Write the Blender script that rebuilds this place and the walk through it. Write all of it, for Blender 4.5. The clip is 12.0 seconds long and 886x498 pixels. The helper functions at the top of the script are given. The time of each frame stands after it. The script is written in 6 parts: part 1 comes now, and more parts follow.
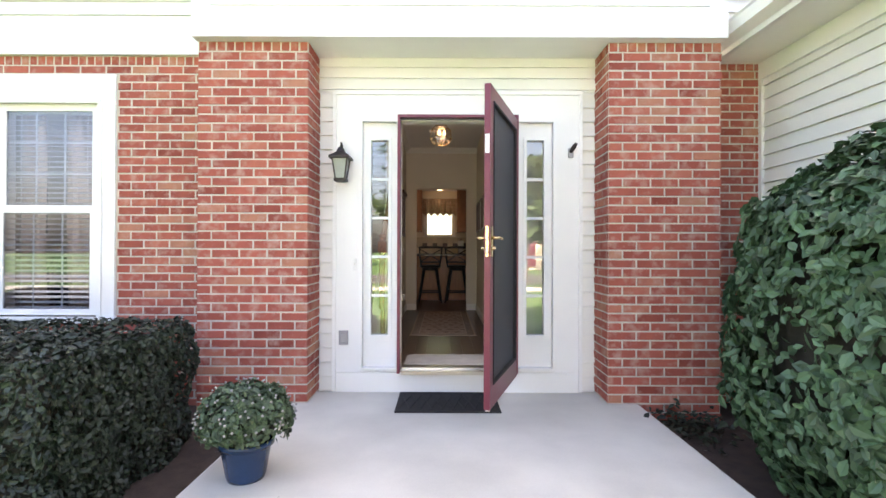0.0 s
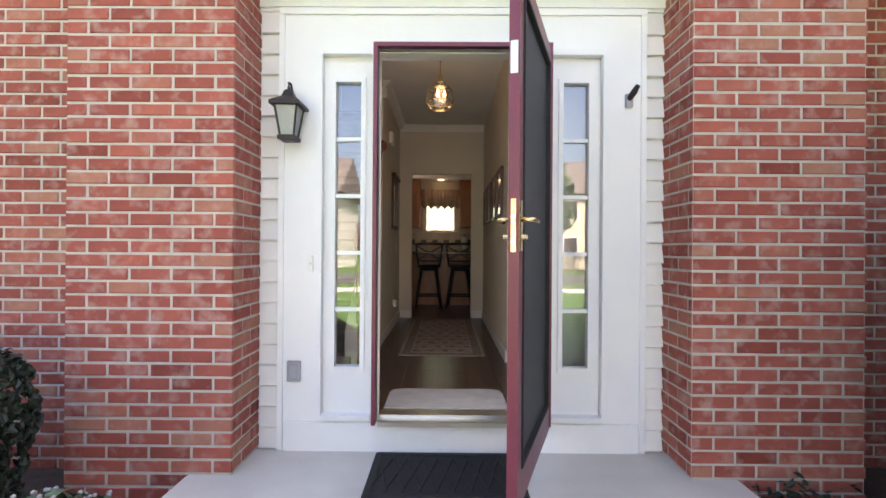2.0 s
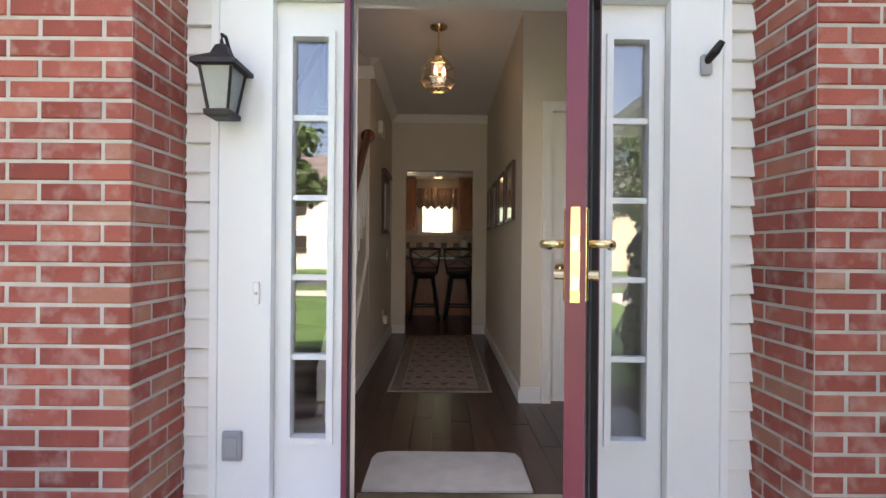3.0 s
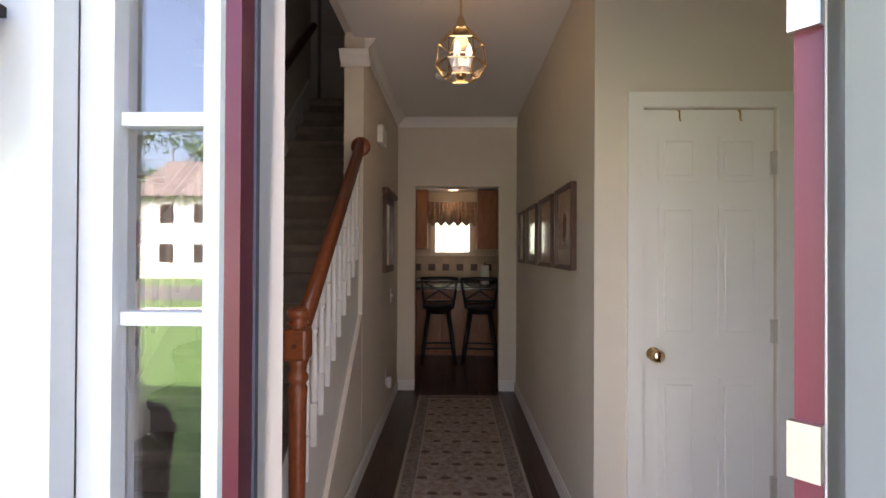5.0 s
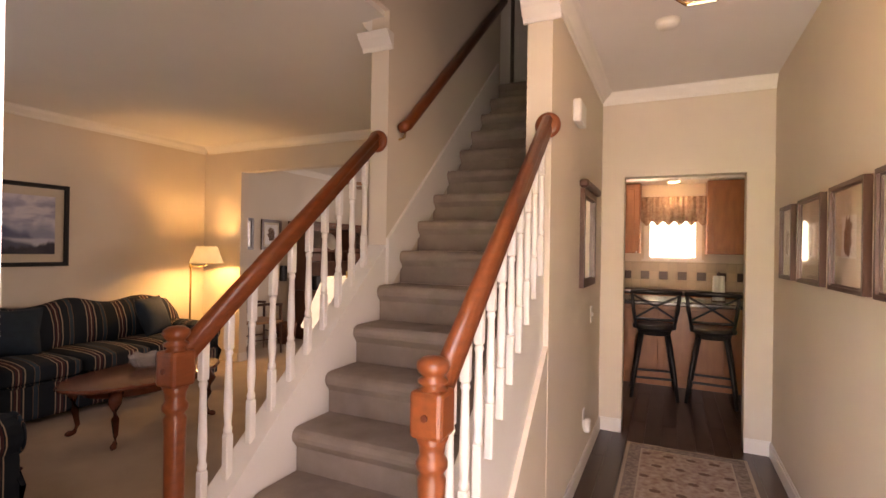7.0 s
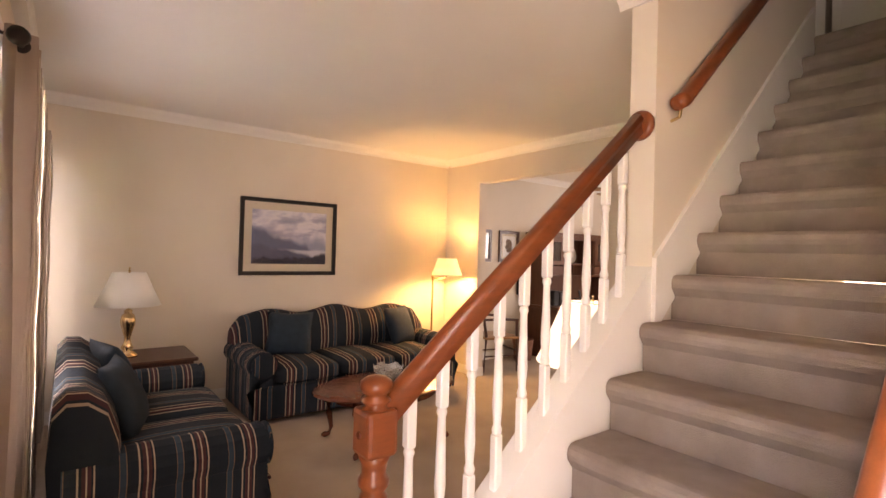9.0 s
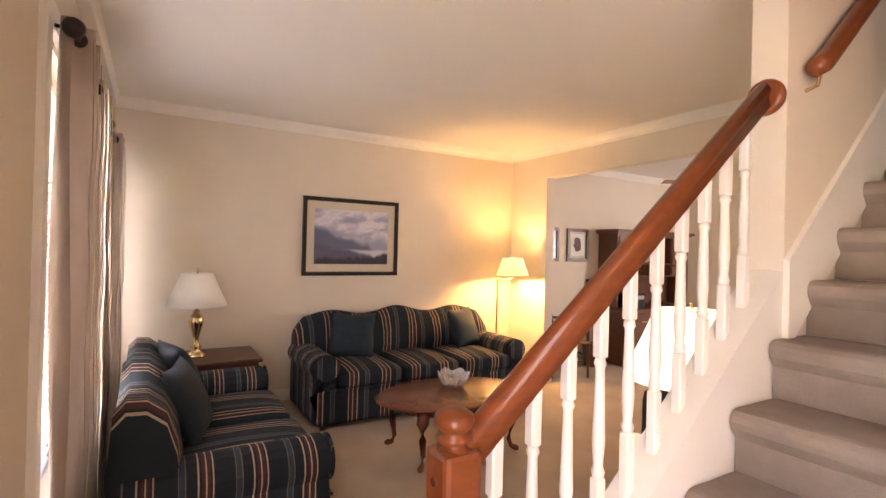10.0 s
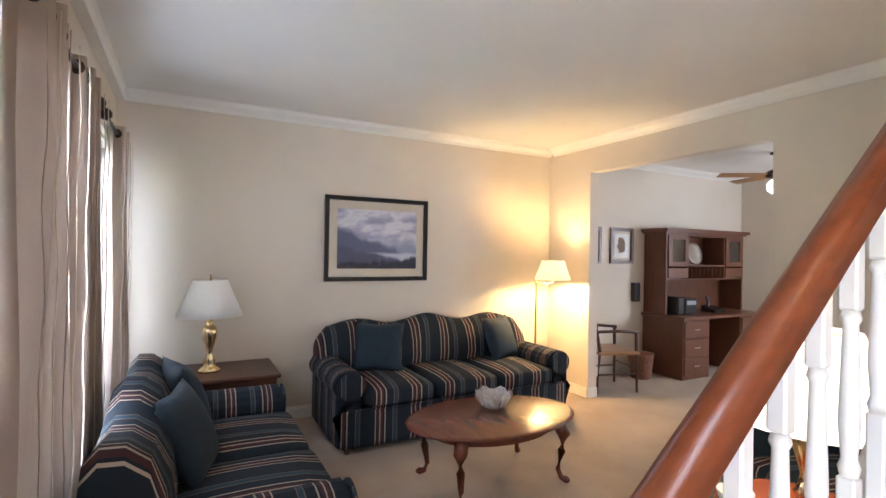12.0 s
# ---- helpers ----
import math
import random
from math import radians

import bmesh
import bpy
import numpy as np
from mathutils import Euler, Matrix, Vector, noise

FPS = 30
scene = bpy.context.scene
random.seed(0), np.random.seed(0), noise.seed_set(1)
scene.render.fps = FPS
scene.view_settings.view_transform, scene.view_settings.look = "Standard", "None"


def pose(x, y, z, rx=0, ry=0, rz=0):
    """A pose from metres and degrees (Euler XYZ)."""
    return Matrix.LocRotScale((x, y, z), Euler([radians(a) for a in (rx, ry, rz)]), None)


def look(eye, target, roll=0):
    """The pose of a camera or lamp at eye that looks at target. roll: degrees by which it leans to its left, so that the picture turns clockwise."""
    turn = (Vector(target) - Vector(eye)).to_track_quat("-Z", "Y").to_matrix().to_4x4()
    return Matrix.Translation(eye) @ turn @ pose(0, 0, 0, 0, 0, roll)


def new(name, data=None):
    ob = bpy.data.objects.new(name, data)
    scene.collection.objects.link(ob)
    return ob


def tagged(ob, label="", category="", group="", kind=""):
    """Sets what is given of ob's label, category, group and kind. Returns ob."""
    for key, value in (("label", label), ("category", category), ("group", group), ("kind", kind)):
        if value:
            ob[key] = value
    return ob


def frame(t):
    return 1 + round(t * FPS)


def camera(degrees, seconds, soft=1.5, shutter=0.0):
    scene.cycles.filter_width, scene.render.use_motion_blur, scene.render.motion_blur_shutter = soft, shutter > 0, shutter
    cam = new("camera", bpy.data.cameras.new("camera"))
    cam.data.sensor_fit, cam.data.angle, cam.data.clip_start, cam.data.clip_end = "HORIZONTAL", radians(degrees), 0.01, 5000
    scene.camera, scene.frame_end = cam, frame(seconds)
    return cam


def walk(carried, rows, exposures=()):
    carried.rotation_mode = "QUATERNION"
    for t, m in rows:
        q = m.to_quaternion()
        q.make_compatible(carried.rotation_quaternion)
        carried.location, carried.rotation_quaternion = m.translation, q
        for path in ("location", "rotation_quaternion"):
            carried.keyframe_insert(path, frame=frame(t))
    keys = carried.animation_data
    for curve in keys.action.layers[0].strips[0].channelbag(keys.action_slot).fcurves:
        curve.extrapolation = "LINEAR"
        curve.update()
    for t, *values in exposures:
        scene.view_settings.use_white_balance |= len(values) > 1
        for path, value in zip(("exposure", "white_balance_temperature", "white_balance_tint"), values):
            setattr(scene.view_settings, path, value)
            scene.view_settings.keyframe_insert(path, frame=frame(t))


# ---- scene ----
cam = camera(84.4, 12.0)
PATH = [
    (0, (-0.115, -0.031, 0.981), (-0.117, 1.969, 0.989), 0.2),
    (0.5, (-0.108, 0.158, 0.972), (-0.109, 2.158, 0.970), 0.3),
    (1, (-0.103, 0.491, 0.968), (-0.109, 2.491, 0.961), 0.3),
    (1.5, (-0.089, 0.870, 0.975), (-0.102, 2.870, 0.969), 0.3),
    (2, (-0.087, 1.254, 0.950), (-0.099, 3.254, 0.954), 0.4),
    (2.5, (-0.106, 1.647, 0.988), (-0.114, 3.647, 0.987), 0.4),
    (3, (-0.110, 2.055, 1.053), (-0.107, 4.055, 1.051), 0.5),
    (3.5, (-0.105, 2.399, 1.185), (-0.106, 4.399, 1.195), 0.1),
    (5.5, (-0.191, 3.476, 1.374), (-0.294, 5.474, 1.389), 0.7),
    (6, (-0.187, 3.655, 1.387), (-0.508, 5.629, 1.404), 0.6),
    (6.5, (-0.181, 3.824, 1.405), (-0.776, 5.734, 1.418), 0.7),
    (7, (-0.229, 3.978, 1.422), (-1.074, 5.791, 1.426), 0.9),
    (7.5, (-0.322, 4.160, 1.470), (-1.401, 5.843, 1.485), 1.1),
    (9.5, (-0.726, 4.473, 1.474), (-2.398, 5.574, 1.488), 1.6),
    (10, (-0.848, 4.522, 1.480), (-2.567, 5.545, 1.489), 1.4),
    (10.5, (-0.969, 4.571, 1.478), (-2.707, 5.561, 1.490), 0.9),
    (11, (-1.085, 4.615, 1.482), (-2.833, 5.586, 1.496), 0.7),
    (11.5, (-1.180, 4.650, 1.488), (-2.939, 5.602, 1.503), 0.8),
    (12, (-1.270, 4.675, 1.492), (-3.039, 5.608, 1.504), 1.0),
]
EXPOSURES = [(0, 2.85, 7350, 20), (3.5, 2.5, 6900, 21), (5.5, 3.4, 6700, 26), (6.0, 3.85, 7200, 30), (7.0, 4.95, 8300, 35), (7.5, 5.15, 8300, 35), (9.5, 6.0, 8000, 31), (10.5, 6.05, 7300, 28), (12, 6.05, 5700, 14)]
walk(cam, [(t, look(eye, target, roll)) for t, eye, target, roll in PATH], EXPOSURES)

# ---- world, sun and large lights ----
world = bpy.data.worlds.new("sky")
scene.world = world
world.use_nodes = True
wn = world.node_tree
sky = wn.nodes.new("ShaderNodeTexSky")
sky.sky_type, sky.sun_disc = "NISHITA", False
sky.sun_elevation, sky.sun_rotation = radians(48), radians(25)
sky.dust_density, sky.air_density = 5.0, 1.0
wn.nodes["Background"].inputs[1].default_value = 0.15
wn.links.new(sky.outputs[0], wn.nodes["Background"].inputs[0])
sun_data = bpy.data.lights.new("sun", "SUN")
sun_data.energy, sun_data.angle, sun_data.color = 4.5, radians(0.6), (1.0, 0.94, 0.85)
sun = new("sun", sun_data)
sun.matrix_world = look((0, 0, 30), (-math.sin(radians(25)) * math.cos(radians(48)), -math.cos(radians(25)) * math.cos(radians(48)), 30 - math.sin(radians(48))))


def lamp(name, where, power, colour, size=0.04):
    d = bpy.data.lights.new(name, "POINT")
    d.energy, d.color, d.shadow_soft_size = power, colour, size
    o = new(name, d)
    o.location = where
    return o


def window_light(name, where, target, w, h, power, colour=(0.9, 0.95, 1.0)):
    d = bpy.data.lights.new(name, "AREA")
    d.shape, d.size, d.size_y, d.energy, d.color = "RECTANGLE", w, h, power, colour
    o = new(name, d)
    o.matrix_world = look(where, target)
    return o


WARM = (1.0, 0.62, 0.28)
lamp("chandelier_bulb", (-0.15, 5.66, 2.34), 0.13, (1.0, 0.60, 0.30))
lamp("floor_lamp_bulb", (-5.23, 8.06, 1.31), 0.95, (1.0, 0.64, 0.26))
lamp("table_lamp_bulb", (-2.25, 6.75, 1.05), 0.11, (1.0, 0.75, 0.48))
lamp("kitchen_bulb", (-0.20, 11.33, 2.36), 0.034, WARM, 0.05)
window_light("front_window_light", (-3.40, 4.15, 1.32), (-3.40, 8.0, 1.0), 0.7, 1.5, 0.78)
window_light("side_window_light", (-5.05, 4.15, 1.32), (-5.05, 8.0, 1.0), 0.6, 1.5, 0.40)
window_light("kitchen_window_light", (-0.21, 11.58, 1.62), (-0.21, 8.0, 1.0), 0.55, 0.5, 0.015)
# Added fill for the dining room; its window is assumed, out of view.
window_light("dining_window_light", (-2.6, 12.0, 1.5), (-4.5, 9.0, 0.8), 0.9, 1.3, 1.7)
window_light("doorway_light", (0, 4.045, 1.06), (-0.4, 8.0, 0.9), 0.88, 1.9, 1.0, (1.0, 0.97, 0.95))
# Added fill lamp that brightens the upper landing; no window is built there.
window_light("landing_window_light", (-2.3, 8.35, 4.4), (-1.4, 8.95, 3.4), 0.6, 0.8, 0.012, (1.0, 0.88, 0.75))


# ---- materials ----
def mat(name, base, rough=0.6, metal=0.0, vary=0.12, scale=6.0, fine=80.0, bump=0.15, second=None, piece=0.0, spec=0.5, stretch=(1, 1, 1)):
    """A surface with variation at two scales, fine relief and, for pieces, a tone of their own."""
    m = bpy.data.materials.new(name)
    m.use_nodes = True
    nt = m.node_tree
    b = nt.nodes["Principled BSDF"]
    b.inputs["Roughness"].default_value, b.inputs["Metallic"].default_value = rough, metal
    b.inputs["Specular IOR Level"].default_value = spec
    tc = nt.nodes.new("ShaderNodeTexCoord")
    mp = nt.nodes.new("ShaderNodeMapping")
    mp.inputs["Scale"].default_value = stretch
    nt.links.new(tc.outputs["Object"], mp.inputs[0])
    n1, n2 = nt.nodes.new("ShaderNodeTexNoise"), nt.nodes.new("ShaderNodeTexNoise")
    n1.inputs["Scale"].default_value, n2.inputs["Scale"].default_value = scale, fine
    n1.inputs["Detail"].default_value = n2.inputs["Detail"].default_value = 4
    for n in (n1, n2):
        nt.links.new(mp.outputs[0], n.inputs["Vector"])
    mixed = nt.nodes.new("ShaderNodeMix")
    mixed.data_type = "RGBA"
    lo = second or tuple(c * (1 - vary) for c in base)
    hi = base if second else tuple(min(1, c * (1 + vary)) for c in base)
    mixed.inputs["A"].default_value, mixed.inputs["B"].default_value = (*lo, 1), (*hi, 1)
    fac = nt.nodes.new("ShaderNodeMath")
    fac.operation = "MULTIPLY_ADD"
    fac.inputs[1].default_value = 0.4
    nt.links.new(n2.outputs["Fac"], fac.inputs[0])
    ramp = nt.nodes.new("ShaderNodeMapRange")
    ramp.inputs["From Min"].default_value, ramp.inputs["From Max"].default_value = 0.3, 0.7
    ramp.inputs["To Max"].default_value = 0.6
    nt.links.new(n1.outputs["Fac"], ramp.inputs["Value"])
    nt.links.new(ramp.outputs[0], fac.inputs[2])
    nt.links.new(fac.outputs[0], mixed.inputs["Factor"])
    col = mixed.outputs["Result"]
    if piece:
        info = nt.nodes.new("ShaderNodeObjectInfo")
        hsv = nt.nodes.new("ShaderNodeHueSaturation")
        mr = nt.nodes.new("ShaderNodeMapRange")
        mr.inputs["To Min"].default_value, mr.inputs["To Max"].default_value = 1 - piece, 1 + piece
        nt.links.new(info.outputs["Random"], mr.inputs["Value"])
        nt.links.new(mr.outputs[0], hsv.inputs["Value"])
        nt.links.new(col, hsv.inputs["Color"])
        col = hsv.outputs[0]
    nt.links.new(col, b.inputs["Base Color"])
    if bump:
        bp = nt.nodes.new("ShaderNodeBump")
        bp.inputs["Strength"].default_value, bp.inputs["Distance"].default_value = bump, 0.004
        nt.links.new(n2.outputs["Fac"], bp.inputs["Height"])
        nt.links.new(bp.outputs[0], b.inputs["Normal"])
    return m


def brick_material():
    """Red brick, each piece with its own tone, and pale mortar smears."""
    m = mat("brick_red", (0.40, 0.112, 0.082), 0.9, 0, 0.3, 9, 140, 0.5, second=(0.28, 0.075, 0.055), piece=0.0, spec=0.2)
    nt = m.node_tree
    b = nt.nodes["Principled BSDF"]
    src = b.inputs["Base Color"].links[0].from_socket
    info = nt.nodes.new("ShaderNodeObjectInfo")
    cr = nt.nodes.new("ShaderNodeValToRGB")
    stops = [(0.0, (0.66, 0.56, 0.55)), (0.08, (0.88, 0.82, 0.82)), (0.45, (1.0, 1.0, 1.0)), (0.75, (1.18, 1.2, 1.15)), (0.90, (1.15, 1.45, 1.35)), (1.0, (1.15, 1.95, 1.75))]
    while len(cr.color_ramp.elements) < len(stops):
        cr.color_ramp.elements.new(0.5)
    for e, (p, c) in zip(cr.color_ramp.elements, stops):
        e.position, e.color = p, (*c, 1)
    nt.links.new(info.outputs["Random"], cr.inputs[0])
    mul = nt.nodes.new("ShaderNodeMix")
    mul.data_type, mul.blend_type = "RGBA", "MULTIPLY"
    mul.inputs["Factor"].default_value = 1
    nt.links.new(src, mul.inputs["A"])
    nt.links.new(cr.outputs[0], mul.inputs["B"])
    smear = nt.nodes.new("ShaderNodeTexNoise")
    smear.inputs["Scale"].default_value, smear.inputs["Detail"].default_value = 14, 6
    geo = nt.nodes.new("ShaderNodeNewGeometry")
    nt.links.new(geo.outputs["Position"], smear.inputs["Vector"])
    mr = nt.nodes.new("ShaderNodeMapRange")
    mr.inputs["From Min"].default_value, mr.inputs["From Max"].default_value, mr.inputs["To Max"].default_value = 0.50, 0.74, 0.7
    nt.links.new(smear.outputs["Fac"], mr.inputs["Value"])
    mix2 = nt.nodes.new("ShaderNodeMix")
    mix2.data_type = "RGBA"
    mix2.inputs["B"].default_value = (0.48, 0.30, 0.25, 1)
    nt.links.new(mr.outputs[0], mix2.inputs["Factor"])
    nt.links.new(mul.outputs["Result"], mix2.inputs["A"])
    nt.links.new(mix2.outputs["Result"], b.inputs["Base Color"])
    return m


def stripes(name, axis, period=0.36):
    """Navy cloth with cream, maroon and slate stripes across one axis."""
    m = mat(name, (0.010, 0.015, 0.02), 0.85, 0, 0.3, 30, 300, 0.4, spec=0.2)
    nt = m.node_tree
    b = nt.nodes["Principled BSDF"]
    src = b.inputs["Base Color"].links[0].from_socket
    tc, sep = nt.nodes.new("ShaderNodeTexCoord"), nt.nodes.new("ShaderNodeSeparateXYZ")
    nt.links.new(tc.outputs["Object"], sep.inputs[0])
    mu, fr = nt.nodes.new("ShaderNodeMath"), nt.nodes.new("ShaderNodeMath")
    mu.operation, fr.operation = "MULTIPLY", "FRACT"
    mu.inputs[1].default_value = 1 / period
    nt.links.new(sep.outputs[axis], mu.inputs[0])
    nt.links.new(mu.outputs[0], fr.inputs[0])
    cr = nt.nodes.new("ShaderNodeValToRGB")
    cr.color_ramp.interpolation = "CONSTANT"
    navy, cream, wine, slate, tan = (0.010, 0.014, 0.019), (0.36, 0.29, 0.215), (0.055, 0.018, 0.018), (0.022, 0.042, 0.06), (0.17, 0.11, 0.07)
    stops = [(0, navy), (0.24, cream), (0.268, navy), (0.30, wine), (0.36, cream), (0.39, wine), (0.45, navy), (0.50, cream), (0.528, navy), (0.72, tan), (0.735, slate), (0.84, tan), (0.855, navy)]
    while len(cr.color_ramp.elements) < len(stops):
        cr.color_ramp.elements.new(0.99)
    for e, (p, c) in zip(cr.color_ramp.elements, stops):
        e.position, e.color = p, (*c, 1)
    nt.links.new(fr.outputs[0], cr.inputs[0])
    add = nt.nodes.new("ShaderNodeMix")
    add.data_type, add.blend_type = "RGBA", "ADD"
    add.inputs["Factor"].default_value = 0.4
    nt.links.new(cr.outputs[0], add.inputs["A"])
    nt.links.new(src, add.inputs["B"])
    nt.links.new(add.outputs["Result"], b.inputs["Base Color"])
    return m


def glass(name, tint=(1, 1, 1), rough=0.0, base=0.14):
    """A thin pane: mostly clear, with real gloss on it."""
    m = bpy.data.materials.new(name)
    m.use_nodes = True
    nt = m.node_tree
    nt.nodes.remove(nt.nodes["Principled BSDF"])
    tr, gl, lw, pw, fr, mx = (nt.nodes.new("ShaderNode" + k) for k in ("BsdfTransparent", "BsdfGlossy", "LayerWeight", "Math", "Math", "MixShader"))
    tr.inputs[0].default_value = (*tint, 1)
    gl.inputs["Roughness"].default_value = rough
    lw.inputs[0].default_value = 0.5
    pw.operation, fr.operation = "POWER", "MULTIPLY_ADD"
    pw.inputs[1].default_value, fr.inputs[1].default_value, fr.inputs[2].default_value = 4.0, 0.8, base
    nt.links.new(lw.outputs["Facing"], pw.inputs[0])
    nt.links.new(pw.outputs[0], fr.inputs[0])
    for a, i in ((fr, 0), (tr, 1), (gl, 2)):
        nt.links.new(a.outputs[0], mx.inputs[i])
    nt.links.new(mx.outputs[0], nt.nodes["Material Output"].inputs[0])
    return m


def glow(name, colour, strength, base=(0.8, 0.75, 0.65)):
    m = mat(name, base, 0.7, bump=0.05)
    b = m.node_tree.nodes["Principled BSDF"]
    b.inputs["Emission Color"].default_value, b.inputs["Emission Strength"].default_value = (*colour, 1), strength
    return m


def leaf_material(name, base, dark):
    m = mat(name, base, 0.5, 0, 0.2, 3, 40, 0.0, second=dark)
    nt = m.node_tree
    b = nt.nodes["Principled BSDF"]
    src = b.inputs["Base Color"].links[0].from_socket
    geo, hsv, mr = nt.nodes.new("ShaderNodeNewGeometry"), nt.nodes.new("ShaderNodeHueSaturation"), nt.nodes.new("ShaderNodeMapRange")
    mr.inputs["To Min"].default_value, mr.inputs["To Max"].default_value = 0.6, 1.5
    nt.links.new(geo.outputs["Random Per Island"], mr.inputs["Value"])
    nt.links.new(mr.outputs[0], hsv.inputs["Value"])
    nt.links.new(src, hsv.inputs["Color"])
    nt.links.new(hsv.outputs[0], b.inputs["Base Color"])
    return m


def picture_material(name):
    """A mountain lake under clouds: ridges falling to the right, mist between them and a pale sky."""
    m = bpy.data.materials.new(name)
    m.use_nodes = True
    nt = m.node_tree
    b = nt.nodes["Principled BSDF"]
    b.inputs["Roughness"].default_value = 0.3
    tc, sep = nt.nodes.new("ShaderNodeTexCoord"), nt.nodes.new("ShaderNodeSeparateXYZ")
    nt.links.new(tc.outputs["Object"], sep.inputs[0])

    def math_node(op, a, c, d=None):
        n = nt.nodes.new("ShaderNodeMath")
        n.operation = op
        for i, v in enumerate((a, c, d)):
            if v is None:
                continue
            if isinstance(v, (int, float)):
                n.inputs[i].default_value = v
            else:
                nt.links.new(v, n.inputs[i])
        return n.outputs[0]

    def noise_at(scale, sx, sz, detail=6):
        mp, n = nt.nodes.new("ShaderNodeMapping"), nt.nodes.new("ShaderNodeTexNoise")
        mp.inputs["Scale"].default_value = (sx, 1, sz)
        n.inputs["Scale"].default_value, n.inputs["Detail"].default_value = scale, detail
        nt.links.new(tc.outputs["Object"], mp.inputs[0])
        nt.links.new(mp.outputs[0], n.inputs["Vector"])
        return n.outputs["Fac"]

    def over(below, colour, fac):
        n = nt.nodes.new("ShaderNodeMix")
        n.data_type = "RGBA"
        n.inputs["B"].default_value = (*colour, 1)
        nt.links.new(below, n.inputs["A"])
        nt.links.new(fac, n.inputs["Factor"])
        return n.outputs["Result"]

    x, z = sep.outputs["X"], sep.outputs["Z"]
    cr = nt.nodes.new("ShaderNodeValToRGB")
    stops = [(0.3, (0.24, 0.25, 0.38)), (0.45, (0.42, 0.42, 0.54)), (0.55, (0.70, 0.68, 0.72)), (0.68, (0.52, 0.51, 0.60))]
    while len(cr.color_ramp.elements) < len(stops):
        cr.color_ramp.elements.new(0.99)
    for e, (p, c) in zip(cr.color_ramp.elements, stops):
        e.position, e.color = p, (*c, 1)
    nt.links.new(noise_at(3.2, 1.0, 2.6), cr.inputs[0])
    col = cr.outputs[0]
    for level, fall, rough, scale, soft, colour in ((0.05, -0.10, 0.30, 5, 9, (0.30, 0.33, 0.46)), (-0.02, -0.34, 0.16, 9, 22, (0.13, 0.15, 0.24)),
                                                    (-0.12, 0.0, 0.05, 5, 40, (0.55, 0.56, 0.64)), (-0.13, -0.20, 0.12, 8, 30, (0.10, 0.11, 0.18)),
                                                    (-0.20, 0.06, 0.16, 16, 40, (0.035, 0.035, 0.055)), (-0.30, -0.08, 0.10, 14, 30, (0.22, 0.10, 0.08))):
        edge = math_node("MULTIPLY_ADD", x, fall, level)
        edge = math_node("MULTIPLY_ADD", math_node("SUBTRACT", noise_at(scale, 1.0, 0.25), 0.5), rough, edge)
        fac = math_node("MULTIPLY", math_node("SUBTRACT", edge, z), soft)
        n = nt.nodes.new("ShaderNodeClamp")
        nt.links.new(fac, n.inputs[0])
        col = over(col, colour, n.outputs[0])
    nt.links.new(col, b.inputs["Base Color"])
    return m


BRICK = brick_material()
MORTAR = mat("mortar", (0.52, 0.47, 0.40), 0.95, 0, 0.2, 12, 200, 0.6)
WHITE = mat("white_trim_paint", (0.80, 0.80, 0.78), 0.45, 0, 0.04, 3, 60, 0.05)
SIDING = mat("white_vinyl_siding", (0.78, 0.77, 0.72), 0.5, 0, 0.05, 2, 90, 0.1)
INWHITE = mat("interior_white_paint", (0.80, 0.77, 0.71), 0.4, 0, 0.04, 3, 70, 0.06)
WALL = mat("beige_wall_paint", (0.70, 0.62, 0.51), 0.75, 0, 0.04, 2, 180, 0.12)
CEIL = mat("ceiling_paint", (0.78, 0.75, 0.70), 0.85, 0, 0.03, 2, 200, 0.15)
CONCRETE = mat("concrete", (0.58, 0.545, 0.475), 0.9, 0, 0.17, 2.2, 130, 0.35)
HARDWOOD = mat("dark_hardwood", (0.055, 0.026, 0.017), 0.28, 0, 0.35, 4, 40, 0.08, piece=0.25, stretch=(6, 0.6, 6))
CARPET = mat("beige_carpet", (0.42, 0.335, 0.26), 0.97, 0, 0.18, 2.5, 350, 0.9, spec=0.1)
STAIRCARPET = mat("taupe_carpet", (0.29, 0.235, 0.198), 0.97, 0, 0.26, 7, 320, 0.9, spec=0.1)
OAK = mat("orange_stained_oak", (0.22, 0.058, 0.018), 0.28, 0, 0.3, 5, 50, 0.06, stretch=(8, 1.2, 8))
CHERRY = mat("cherry_wood", (0.125, 0.036, 0.02), 0.25, 0, 0.3, 5, 50, 0.05, stretch=(1, 5, 5))
DARKWOOD = mat("dark_brown_wood", (0.075, 0.03, 0.017), 0.35, 0, 0.3, 5, 50, 0.05, stretch=(5, 5, 1))
WALNUT = mat("walnut_wood", (0.13, 0.05, 0.025), 0.35, 0, 0.3, 5, 50, 0.05, stretch=(5, 5, 1))
CABINET = mat("honey_cabinet_wood", (0.32, 0.12, 0.045), 0.35, 0, 0.25, 4, 50, 0.05, stretch=(5, 5, 1))
BLACK = mat("black_painted_wood", (0.012, 0.011, 0.011), 0.35, 0, 0.2, 8, 60, 0.05)
MAROON = mat("maroon_metal_paint", (0.17, 0.025, 0.045), 0.35, 0, 0.1, 5, 80, 0.04)
BRASS = mat("polished_brass", (0.74, 0.55, 0.29), 0.2, 1, 0.08, 12, 90, 0.03)
NICKEL = mat("satin_nickel", (0.65, 0.62, 0.56), 0.3, 1, 0.06, 12, 90, 0.03)
BRONZE = mat("dark_bronze_metal", (0.035, 0.027, 0.026), 0.45, 0.6, 0.25, 14, 120, 0.15)
